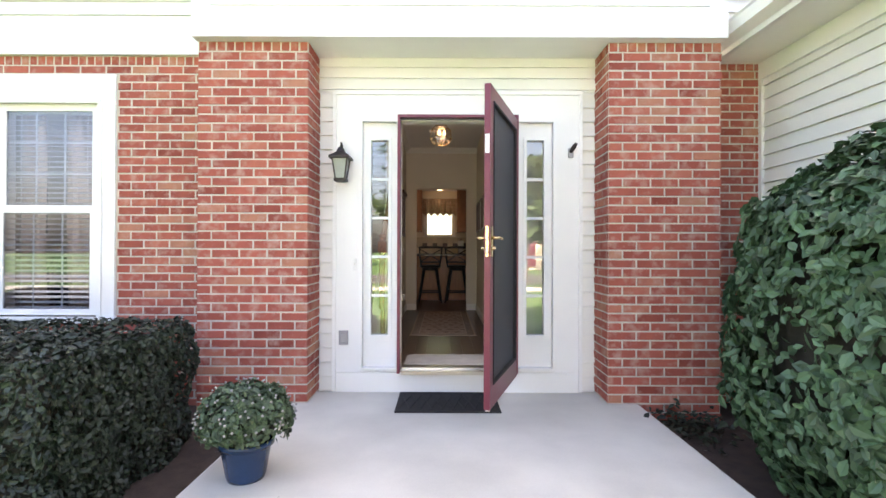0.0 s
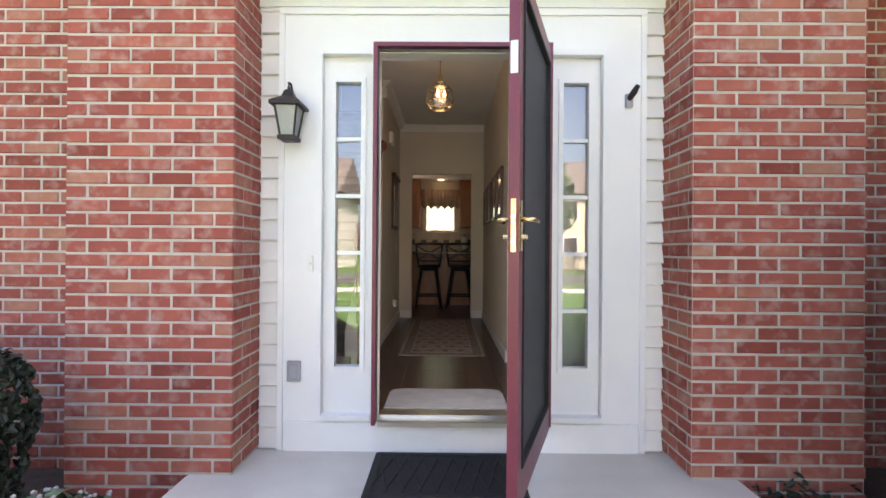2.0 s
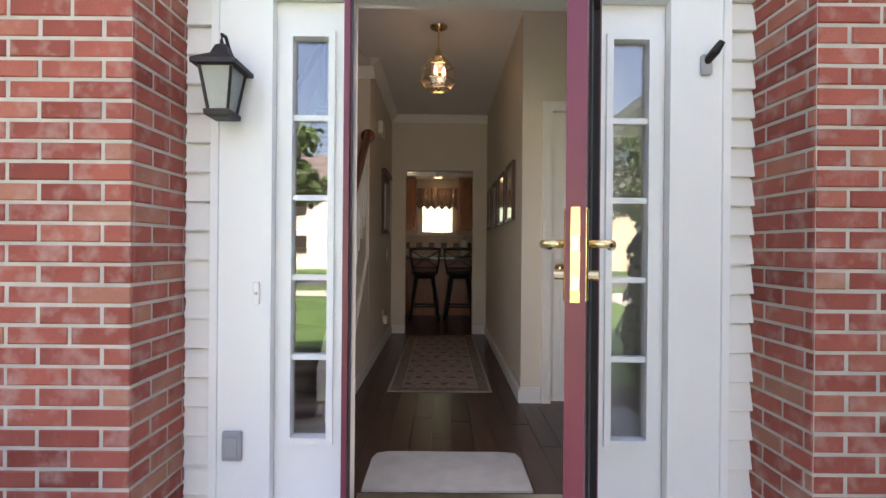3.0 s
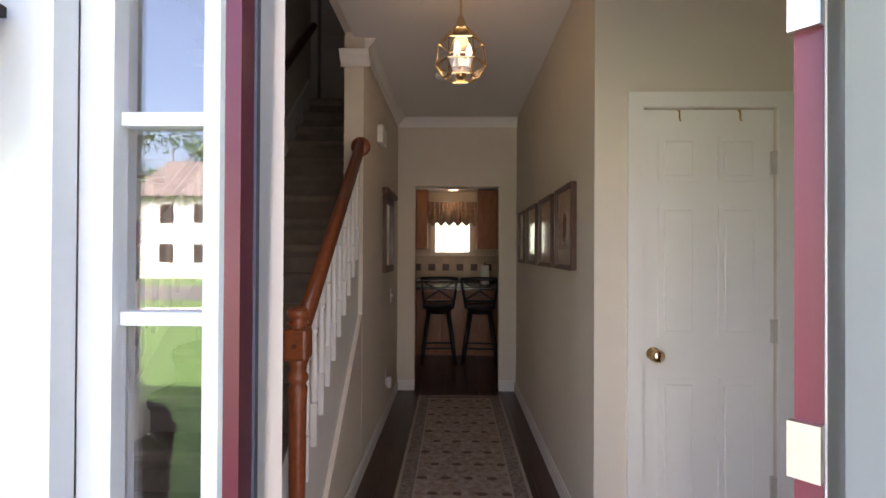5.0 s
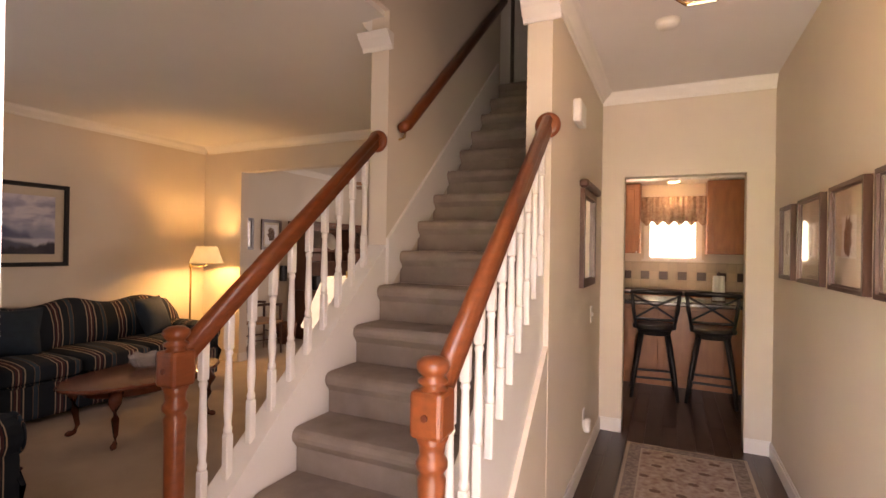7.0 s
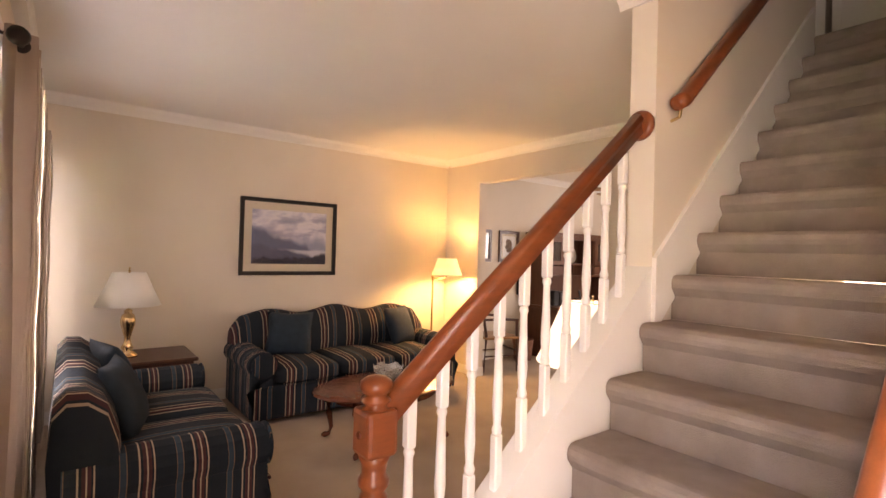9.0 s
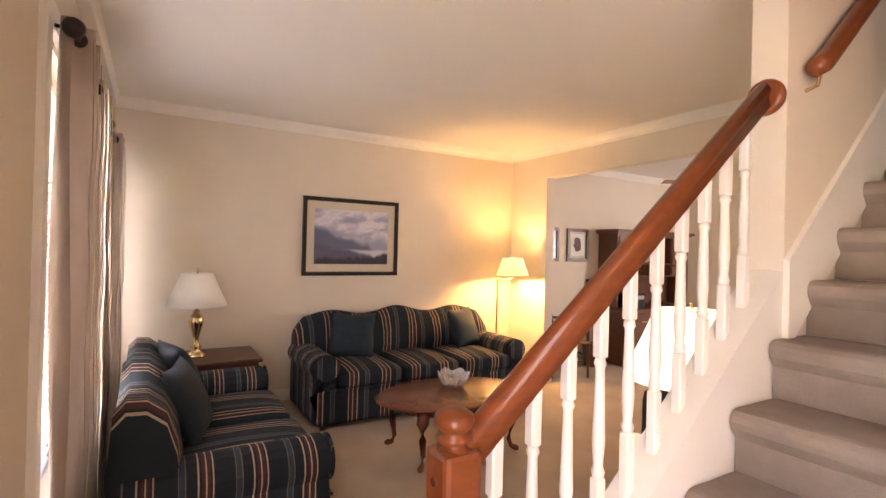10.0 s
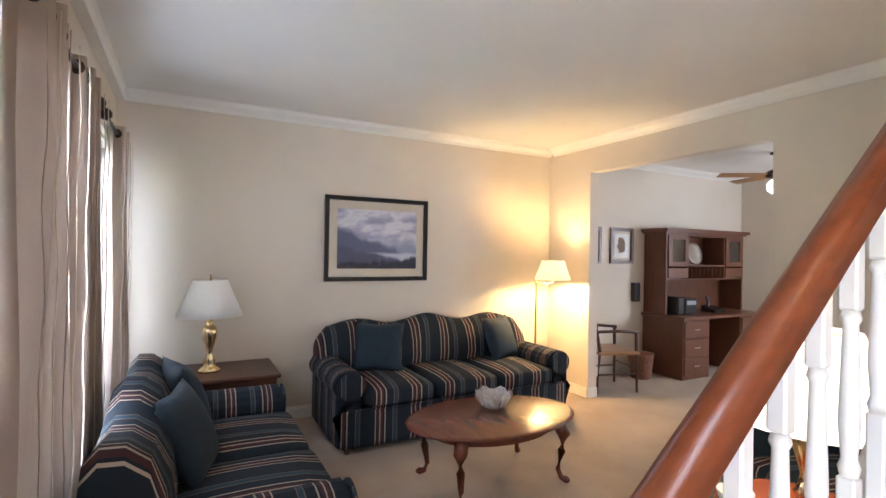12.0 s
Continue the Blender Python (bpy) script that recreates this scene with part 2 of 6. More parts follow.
GREY = mat("grey_plastic", (0.32, 0.32, 0.33), 0.5, 0, 0.1, 6, 60, 0.05)
DARKGREY = mat("grey_weatherstrip", (0.12, 0.13, 0.16), 0.6, 0, 0.1, 6, 60, 0.05)
RUBBER = mat("black_rubber", (0.018, 0.017, 0.017), 0.8, 0, 0.3, 20, 160, 0.4)
MULCH = mat("dark_mulch", (0.05, 0.033, 0.025), 1.0, 0, 0.5, 12, 90, 1.0)
GRASS = mat("lawn", (0.10, 0.20, 0.045), 0.95, 0, 0.25, 2, 60, 0.8, second=(0.06, 0.13, 0.03))
ASPHALT = mat("asphalt", (0.10, 0.10, 0.10), 0.95, 0, 0.15, 4, 160, 0.4)
POT = mat("blue_glazed_pot", (0.012, 0.032, 0.085), 0.22, 0, 0.25, 5, 60, 0.05)
HEDGE = leaf_material("hedge_leaf", (0.016, 0.029, 0.012), (0.007, 0.014, 0.007))
SHRUB = leaf_material("shrub_leaf", (0.065, 0.13, 0.055), (0.03, 0.065, 0.035))
MUM = leaf_material("mum_leaf", (0.062, 0.10, 0.045), (0.032, 0.055, 0.026))
PETAL = mat("pale_petals", (0.28, 0.26, 0.25), 0.8, 0, 0.1, 30, 90, 0)
TREELEAF = leaf_material("tree_leaf", (0.07, 0.12, 0.035), (0.035, 0.07, 0.02))
BARK = mat("bark", (0.12, 0.08, 0.055), 0.95, 0, 0.3, 12, 60, 0.8)
# Twig colour, also used dark on solid cores for the shade inside foliage.
TWIG_SHADE = mat("twigs_and_inner_shade", (0.03, 0.025, 0.016), 0.95, 0, 0.3, 12, 60, 0.5)
ST_X, ST_Y = stripes("striped_cloth_across", 0, 0.29), stripes("striped_cloth_along", 1, 0.21)
TEAL = mat("teal_velvet", (0.006, 0.019, 0.032), 0.8, 0, 0.35, 14, 250, 0.4)
CURTAIN = mat("taupe_curtain_cloth", (0.42, 0.33, 0.27), 0.9, 0, 0.10, 5, 260, 0.4)
cn = CURTAIN.node_tree
sheer, blend = cn.nodes.new("ShaderNodeBsdfTranslucent"), cn.nodes.new("ShaderNodeMixShader")
sheer.inputs[0].default_value, blend.inputs[0].default_value = (0.62, 0.56, 0.50, 1), 0.2
cn.links.new(cn.nodes["Principled BSDF"].outputs[0], blend.inputs[1])
cn.links.new(sheer.outputs[0], blend.inputs[2])
cn.links.new(blend.outputs[0], cn.nodes["Material Output"].inputs[0])
SHADE_OFF = mat("white_lamp_shade", (0.82, 0.79, 0.72), 0.8, 0, 0.04, 8, 200, 0.1)
SHADE_LIT = glow("lit_lamp_shade", (1.0, 0.66, 0.20), 0.022)
SHADE_LIT2 = glow("bright_lamp_shade", (1.0, 0.85, 0.62), 0.03)
BULB = glow("lit_bulb", (1.0, 0.75, 0.4), 0.9)
PANE, SASH_PANE, PICTURE_GLASS = glass("window_glass"), glass("screened_window_glass", tint=(0.72, 0.74, 0.78), base=0.09), glass("matt_picture_glass", rough=0.05, base=0.015)
SCREEN = mat("insect_screen", (0.055, 0.06, 0.065), 0.7, 0, 0.1, 6, 400, 0.3)
TILE = mat("beige_tile", (0.55, 0.45, 0.33), 0.35, 0, 0.12, 9, 80, 0.1, piece=0.12)
TILE_DARK = mat("dark_accent_tile", (0.09, 0.06, 0.05), 0.35, 0, 0.2, 9, 80, 0.1)
GRANITE = mat("dark_worktop", (0.04, 0.032, 0.028), 0.2, 0, 0.5, 40, 160, 0.02)
PAPER = mat("white_paper", (0.80, 0.79, 0.76), 0.9, 0, 0.04, 9, 120, 0.1)
MATBOARD = mat("cream_mat_board", (0.62, 0.55, 0.43), 0.9, 0, 0.05, 6, 100, 0.05)
INK = mat("faded_ink", (0.16, 0.10, 0.07), 0.9, 0, 0.5, 30, 120, 0)
RUG_FIELD = mat("cream_rug_pile", (0.50, 0.42, 0.33), 0.97, 0, 0.2, 26, 300, 0.8, second=(0.20, 0.10, 0.075), spec=0.1)
RUG_BAND = mat("dark_rug_border", (0.10, 0.075, 0.065), 0.97, 0, 0.4, 40, 300, 0.8, second=(0.38, 0.30, 0.24), spec=0.1)
RUG_LINE = mat("tan_rug_line", (0.42, 0.34, 0.26), 0.97, 0, 0.1, 26, 300, 0.8, spec=0.1)
MIRROR = mat("mirror_silver", (0.9, 0.9, 0.9), 0.02, 1, 0.0, 1, 1, 0)
CRYSTAL = bpy.data.materials.new("cut_crystal")
CRYSTAL.use_nodes = True
CRYSTAL.node_tree.nodes["Principled BSDF"].inputs["Transmission Weight"].default_value = 0.75
CRYSTAL.node_tree.nodes["Principled BSDF"].inputs["Base Color"].default_value = (0.9, 0.9, 0.9, 1)
CRYSTAL.node_tree.nodes["Principled BSDF"].inputs["Roughness"].default_value = 0.08
VALANCE = mat("floral_valance_cloth", (0.55, 0.42, 0.30), 0.9, 0, 0.2, 22, 200, 0.2, second=(0.25, 0.13, 0.09))
BLIND = mat("white_blind_slat", (0.80, 0.79, 0.75), 0.5, 0, 0.03, 6, 60, 0.03)
ROOF = mat("grey_shingles", (0.16, 0.14, 0.13), 0.95, 0, 0.25, 5, 60, 0.5)
PAINTING = picture_material("mountain_lake_print")
SEATWOOD = mat("oak_chair_seat", (0.36, 0.19, 0.08), 0.35, 0, 0.2, 5, 60, 0.05)
ORANGE = mat("orange_table_top", (0.36, 0.08, 0.025), 0.25, 0, 0.2, 5, 60, 0.04)
WICKER = mat("wicker", (0.22, 0.10, 0.06), 0.9, 0, 0.4, 30, 120, 0.8)


# ---- mesh helpers ----
def box(bm, x0, x1, y0, y1, z0, z1, bev=0.0, segs=1):
    vs = [bm.verts.new(p) for p in ((x0, y0, z0), (x1, y0, z0), (x1, y1, z0), (x0, y1, z0), (x0, y0, z1), (x1, y0, z1), (x1, y1, z1), (x0, y1, z1))]
    fs = [bm.faces.new([vs[i] for i in q]) for q in ((3, 2, 1, 0), (4, 5, 6, 7), (0, 1, 5, 4), (1, 2, 6, 5), (2, 3, 7, 6), (3, 0, 4, 7))]
    if bev:
        es = list({e for f in fs for e in f.edges})
        bmesh.ops.bevel(bm, geom=es, offset=bev, segments=segs, affect="EDGES", profile=0.5)
    return bm


def lathe(bm, profile, cx=0.0, cy=0.0, seg=20, squash=1.0, start=0.0):
    """Turns (radius, z) pairs round a vertical axis."""
    rings = []
    for r, z in profile:
        rings.append([bm.verts.new((cx + r * math.cos(start + 2 * math.pi * i / seg), cy + squash * r * math.sin(start + 2 * math.pi * i / seg), z)) for i in range(seg)])
    for a, b in zip(rings, rings[1:]):
        for i in range(seg):
            j = (i + 1) % seg
            bm.faces.new((a[i], a[j], b[j], b[i]))
    for ring, flip in ((rings[0], True), (rings[-1], False)):
        bm.faces.new(ring[::-1] if flip else ring)
    return bm


def tube(bm, pts, r, seg=8):
    """A round bar through points; r is one radius or one for each point."""
    pts = [Vector(p) for p in pts]
    rs = r if isinstance(r, (list, tuple)) else [r] * len(pts)
    rings = []
    for i, p in enumerate(pts):
        d = (pts[min(i + 1, len(pts) - 1)] - pts[max(i - 1, 0)]).normalized()
        side = d.cross(Vector((0, 0, 1)))
        side = side.normalized() if side.length > 0.05 else Vector((1, 0, 0))
        up = side.cross(d).normalized()
        rings.append([bm.verts.new(p + rs[i] * (math.cos(a) * side + math.sin(a) * up)) for a in (2 * math.pi * k / seg for k in range(seg))])
    for a, b in zip(rings, rings[1:]):
        for i in range(seg):
            j = (i + 1) % seg
            bm.faces.new((a[i], a[j], b[j], b[i]))
    bm.faces.new(rings[0][::-1])
    bm.faces.new(rings[-1])
    return bm


def prism(bm, poly, axis, a0, a1):
    """A polygon of (u, v) drawn out along an axis: x takes (y, z), y takes (x, z), z takes (x, y)."""
    def at(u, v, a):
        return {"x": (a, u, v), "y": (u, a, v), "z": (u, v, a)}[axis]
    lo, hi = [bm.verts.new(at(u, v, a0)) for u, v in poly], [bm.verts.new(at(u, v, a1)) for u, v in poly]
    n = len(poly)
    bm.faces.new(lo[::-1])
    bm.faces.new(hi)
    for i in range(n):
        bm.faces.new((lo[i], lo[(i + 1) % n], hi[(i + 1) % n], hi[i]))
    bmesh.ops.recalc_face_normals(bm, faces=bm.faces[:])
    return bm


def part(name, bm, material, parent=None, label="", smooth=False):
    """Links a bmesh as one mesh object under a thing, in the thing's own space."""
    me = bpy.data.meshes.new(name)
    bmesh.ops.recalc_face_normals(bm, faces=bm.faces[:])
    if smooth:
        for f in bm.faces:
            f.smooth = True
    bm.to_mesh(me)
    bm.free()
    me.materials.append(material)
    ob = new(name, me)
    if parent:
        ob.parent = parent
    if label:
        ob["label"] = label
    return ob


def B(*a, **k):
    return box(bmesh.new(), *a, **k)


def thing(name, loc, label, category, group="", rz=0.0, kind=""):
    ob = new(name)
    ob.matrix_basis = pose(*loc, 0, 0, rz)
    ob.empty_display_size = 0.1
    return tagged(ob, label, category, group, kind)


def structure(name, bm, material, label, category="wall", smooth=False):
    return tagged(part(name, bm, material, None, "", smooth), label, category, "", "structure")


def boxes(*rows):
    bm = bmesh.new()
    for r in rows:
        box(bm, *r)
    return bm


def wall_with_holes(axis, a0, a1, z0, z1, t0, t1, holes):
    """A straight wall along x or y with openings (a, b, low, high) that go through it."""
    bm = bmesh.new()
    cuts = sorted({a0, a1, *(h[0] for h in holes), *(h[1] for h in holes)})
    for a, b in zip(cuts, cuts[1:]):
        hs = sorted((h[2], h[3]) for h in holes if h[0] <= a and h[1] >= b)
        z = z0
        for lo, hi in hs + [(z1, z1)]:
            if lo > z:
                box(bm, *((a, b, t0, t1) if axis == "x" else (t0, t1, a, b)), z, lo)
            z = max(z, hi)
    return bm
# ---- large structure: outside ----
GROUND, PORCH, TOP = -0.36, -0.18, 2.575
structure("ground", B(-150, 150, -300, 300, GROUND - 0.3, GROUND), GRASS, "green mown lawn reaching to the street", "ground")
structure("road", B(-150, 150, -19, -12, GROUND + 0.004, GROUND + 0.02), ASPHALT, "grey asphalt street beyond the lawn", "road")
structure("pavement", B(-150, 150, -9.6, -8.2, GROUND + 0.004, GROUND + 0.03), CONCRETE, "pale concrete pavement along the street", "pavement")
structure("walkway", B(-1.0, 1.0, -8.2, 2.2, GROUND + 0.002, GROUND + 0.02), CONCRETE, "pale concrete path leading to the porch", "path")
structure("driveway", B(4.5, 10, -8.2, -1, GROUND + 0.002, GROUND + 0.02), CONCRETE, "pale concrete driveway", "driveway")
structure("mulch_bed", boxes((-7, -1.38, 1.6, 4.02, GROUND + 0.003, GROUND + 0.06), (1.38, 2.6, 1.2, 4.12, GROUND + 0.003, GROUND + 0.06)), MULCH, "dark brown mulch bed along the house", "bed")
bm = B(-1.38, 1.38, 2.2, 4.03, GROUND - 0.1, PORCH, bev=0.02, segs=2)
structure("porch", bm, CONCRETE, "pale worn concrete porch slab", "porch")
structure("soffit", B(-1.16, 1.16, 3.62, 4.0, TOP + 0.001, TOP + 0.05), SIDING, "flat white soffit over the porch", "ceiling")

BRICKS = {}


def brick_mesh(l, d, h):
    key = (round(l, 3), round(d, 3), round(h, 3))
    if key not in BRICKS:
        me = bpy.data.meshes.new("brick")
        bm = bmesh.new()
        box(bm, -l / 2, l / 2, -d / 2, d / 2, -h / 2, h / 2)
        bmesh.ops.bevel(bm, geom=[e for e in bm.edges if abs(e.verts[0].co.y - e.verts[1].co.y) < 1e-6 and e.verts[0].co.y < 0], offset=0.004, segments=1, affect="EDGES")
        bm.to_mesh(me)
        bm.free()
        me.materials.append(BRICK)
        BRICKS[key] = me
    return BRICKS[key]


def lay_bricks(wall, origin, rz, width, z0, z1, holes=(), soldier=True, ends=(0.0, 0.0)):
    """Running bond on a face: origin is its lower corner, rz turns the face; each brick 3 to 6 mm proud."""
    rng = random.Random(len(wall.children) + int(width * 100))
    step, unit, joint, depth = 0.0677, 0.213, 0.012, 0.05
    turn = Matrix.Translation(origin) @ Matrix.Rotation(radians(rz), 4, "Z")
    top = z1 - 0.078 if soldier else z1
    rows = int((top - z0) / step)
    step = (top - z0) / rows

    def put(a, b, lo, hi):
        if b - a < 0.025 or any(a < h[1] - 0.01 and b > h[0] + 0.01 and lo < h[3] - 0.01 and hi > h[2] + 0.01 for h in holes):
            return
        l, h = round((b - a) / 0.004) * 0.004, hi - lo
        ob = new("brick", brick_mesh(l, depth, h))
        ob.matrix_basis = turn @ pose((a + b) / 2, depth / 2 - rng.uniform(0.002, 0.006), (lo + hi) / 2, 0, 0, rng.uniform(-0.25, 0.25))
        ob.parent = wall
    for r in range(rows):
        lo, hi = z0 + r * step + joint / 2, z0 + (r + 1) * step - joint / 2
        x = -unit / 2 if r % 2 else 0.0
        edges = sorted({e for h in holes if h[2] < hi and h[3] > lo for e in (h[0], h[1])})
        while x < width - 0.01:
            a, b = max(x, 0.0), min(x + unit, width)
            if b > a:
                cut = [e for e in edges if a + 0.02 < e < b - 0.02]
                pts = [a, *cut, b]
                for p, q in zip(pts, pts[1:]):
                    put(p + joint / 2 if p > 0 else p, q - joint / 2 if q < width else q, lo, hi)
            x += unit
    if soldier:
        n = int(width / 0.0677)
        for i in range(n):
            put(i * width / n + joint / 2, (i + 1) * width / n - joint / 2, top + joint / 2, z1 - 0.004)


pier_left = structure("wall_pier_1", B(-1.989, -1.1505, 3.6885, 4.06, GROUND - 0.1, TOP - 0.002), MORTAR, "projecting red brick pier beside the porch", "brick wall")
pier_right = structure("wall_pier_2", B(1.1385, 1.99, 3.6885, 4.15, GROUND - 0.1, TOP - 0.002), MORTAR, "projecting red brick pier beside the porch", "brick wall")
front_left = structure("wall_front_brick", wall_with_holes("x", -6.0, -1.99, GROUND - 0.1, 2.60, 4.0105, 4.12, [(-3.97, -2.83, 0.42, 2.42), (-5.65, -4.45, 0.42, 2.42)]), MORTAR, "red brick front wall with white windows", "brick wall")
front_right = structure("wall_side_brick", B(1.99, 2.60, 4.1305, 4.25, GROUND - 0.1, 2.62), MORTAR, "shaded red brick return wall", "brick wall")
# entrance wall of white boards round the door and sidelights
entr_holes = [(-0.475, 0.475, -0.01, 2.08), (-0.80, -0.49, 0.02, 2.05), (0.49, 0.80, 0.02, 2.05)]
entrance = structure("wall_entrance", wall_with_holes("x", -1.02, 1.02, PORCH - 0.1, 2.30, 4.0, 4.05, entr_holes), WHITE, "white painted wooden entrance surround", "wall")
structure("wall_entrance_top", B(-1.158, 1.146, 4.015, 4.05, 2.30, 2.75), WHITE, "white boarding above the entrance", "wall")
structure("wall_entrance_sides", boxes((-1.158, -1.02, 4.03, 4.05, PORCH - 0.1, 2.30), (1.02, 1.146, 4.03, 4.05, PORCH - 0.1, 2.30)), WHITE, "white backing beside the entrance boards", "wall")
for z in (2.315, 2.41, 2.50):
    prof = [(4.015, z), (3.995, z), (4.006, z + 0.088), (4.015, z + 0.088)]
    part("siding_board", prism(bmesh.new(), prof, "x", -1.145, 1.14), SIDING, entrance)
me = None
for s in (-1, 1):
    for i in range(21):
        z = PORCH + 0.01 + i * 0.117
        if me is None:
            ob = part("siding_board", prism(bmesh.new(), [(4.03, 0), (4.001, 0), (4.001, 0.008), (4.022, 0.108), (4.03, 0.108)], "x", -0.055, 0.055), SIDING, entrance)
            me = ob.data
        else:
            ob = new("siding_board", me)
            ob.parent = entrance
        ob.location = (s * 1.079, 0, z)
bm = boxes((-0.99, 0.99, 3.985, 4.002, PORCH, -0.02), (-1.03, -1.0, 3.988, 4.003, PORCH, 2.30), (1.0, 1.03, 3.988, 4.003, PORCH, 2.30), (-1.03, 1.03, 3.985, 4.003, 2.27, 2.305))
structure("trim_entrance", bm, WHITE, "flat white trim boards round the entrance", "trim")


def sidelight(cx, name):
    t = thing(name, (cx, 4.0, 0), "tall narrow white sidelight with five glass panes", "window", "sidelights beside the door", kind="structure")
    bm = boxes((-0.175, -0.14, -0.018, 0.03, 0.0, 2.075), (0.14, 0.175, -0.018, 0.03, 0.0, 2.075), (-0.14, 0.14, -0.018, 0.03, 2.045, 2.075), (-0.14, 0.14, -0.03, 0.06, 0.0, 0.022))
    part("casing", bm, WHITE, t)
    part("panel", wall_with_holes("x", -0.14, 0.14, 0.022, 2.045, 0.035, 0.075, [(-0.072, 0.072, 0.285, 1.90)]), WHITE, t)
    bm = boxes((-0.098, -0.072, 0.018, 0.036, 0.26, 1.925), (0.072, 0.098, 0.018, 0.036, 0.26, 1.925), (-0.072, 0.072, 0.018, 0.036, 1.90, 1.925), (-0.072, 0.072, 0.018, 0.036, 0.26, 0.285))
    part("glazing_frame", bm, WHITE, t)
    h = (1.90 - 0.285) / 5
    for i in range(5):
        z = 0.285 + i * h
        p = part("pane", B(-0.072, 0.072, 0.052, 0.058, z, z + h), PANE, t)
        p.visible_shadow = False
        if i:
            part("glazing_bar", B(-0.072, 0.072, 0.036, 0.066, z - 0.011, z + 0.011), WHITE, t)
    return t


sidelight(-0.645, "window_1")
sidelight(0.645, "window_2")
# maroon storm-door frame, threshold and inner jambs
t = thing("door_frame", (0, 4.0, 0), "maroon metal storm door frame with grey weatherstrip", "door frame", kind="structure")
part("jamb", B(-0.490, -0.468, -0.085, -0.042, -0.01, 2.085), MAROON, t)
part("jamb", B(0.468, 0.490, -0.085, -0.042, -0.01, 2.085), MAROON, t)
part("head", B(-0.468, 0.468, -0.085, -0.042, 2.062, 2.085), MAROON, t)
part("weatherstrip", boxes((-0.488, -0.464, -0.042, -0.03, 0, 2.06), (0.464, 0.488, -0.042, -0.03, 0, 2.06), (-0.464, 0.464, -0.042, -0.03, 2.05, 2.075)), DARKGREY, t)
part("inner_jamb", boxes((-0.482, -0.466, -0.03, 0.078, 0.0, 2.06), (0.466, 0.482, -0.03, 0.078, 0.0, 2.06), (-0.466, 0.466, -0.03, 0.078, 2.045, 2.065)), INWHITE, t)
part("threshold", boxes((-0.46, 0.46, -0.05, 0.03, -0.03, -0.004), (-0.46, 0.46, 0.03, 0.13, -0.03, 0.012)), NICKEL, t, "worn metal threshold")

# upper storey: fascia, gable boards, eaves and gutter
t = thing("porch_fascia", (0, 3.60, TOP), "broad white fascia board over the porch", "fascia", kind="structure")
part("board", boxes((-2.0, 2.0, 0, 0.4, 0, 0.27), (-1.86, 1.86, -0.012, 0, 0.232, 0.247), (-2.0, 2.0, 0.06, 0.4, 0.27, 3.2)), WHITE, t)
upper = structure("wall_upper", boxes((-7, -2.0, 4.0, 4.25, 2.60, 5.6), (2.0, 7, 4.16, 4.3, 2.62, 5.6)), SIDING, "white sided upper storey", "wall")
part("frieze_board", B(-7, -2.002, 3.965, 4.0, 2.585, 2.80), WHITE, upper)
for i in range(12):
    z = 2.80 + i * 0.115
    part("siding_board", prism(bmesh.new(), [(4.0, z), (3.972, z), (3.988, z + 0.112), (4.0, z + 0.112)], "x", -7, -2.002), SIDING, upper)
    part("siding_board", prism(bmesh.new(), [(4.16, z), (4.13, z), (4.15, z + 0.112), (4.16, z + 0.112)], "x", 2.002, 7), SIDING, upper)
garage = structure("wall_garage", B(2.60, 2.75, -0.5, 4.25, GROUND - 0.1, 2.66), SIDING, "white clapboard side wall of the garage", "wall")
me = None
for i in range(25):
    z = GROUND + 0.05 + i * 0.117
    if z > 2.55:
        break
    if me is None:
        ob = part("siding_board", prism(bmesh.new(), [(2.60, 0), (2.572, 0), (2.592, 0.114), (2.60, 0.114)], "y", -0.5, 4.13), SIDING, garage)
        me = ob.data
    else:
        ob = new("siding_board", me)
        ob.parent = garage
    ob.location = (0, 0, z)
part("corner_board", B(2.56, 2.60, 4.085, 4.135, GROUND, 2.58), WHITE, garage)
t = thing("eaves", (2.3, 4.1, 2.6), "white eaves with a metal gutter", "eaves", kind="structure")
part("soffit", B(-0.12, 0.32, -4.6, 0.06, -0.02, 0.0), SIDING, t)
part("fascia", B(-0.14, -0.11, -4.6, 0.06, -0.02, 0.14), WHITE, t)
prof = [(2.16 - 2.3 - 0.005, 0.02), (2.07 - 2.3, 0.05), (2.055 - 2.3, 0.13), (2.04 - 2.3, 0.14), (2.045 - 2.3, 0.15), (2.07 - 2.3, 0.145), (2.085 - 2.3, 0.065), (2.16 - 2.3 - 0.005, 0.04)]
part("gutter", prism(bmesh.new(), prof, "y", -4.6, 0.04), WHITE, t, "white metal gutter")
part("roof", prism(bmesh.new(), [(-0.14, 0.14), (2.2, 1.3), (2.2, 1.36), (-0.18, 0.17)], "y", -4.6, 0.0), ROOF, t)
part("frieze", B(0.255, 0.29, -4.6, 0.0, -0.16, -0.02), WHITE, t)


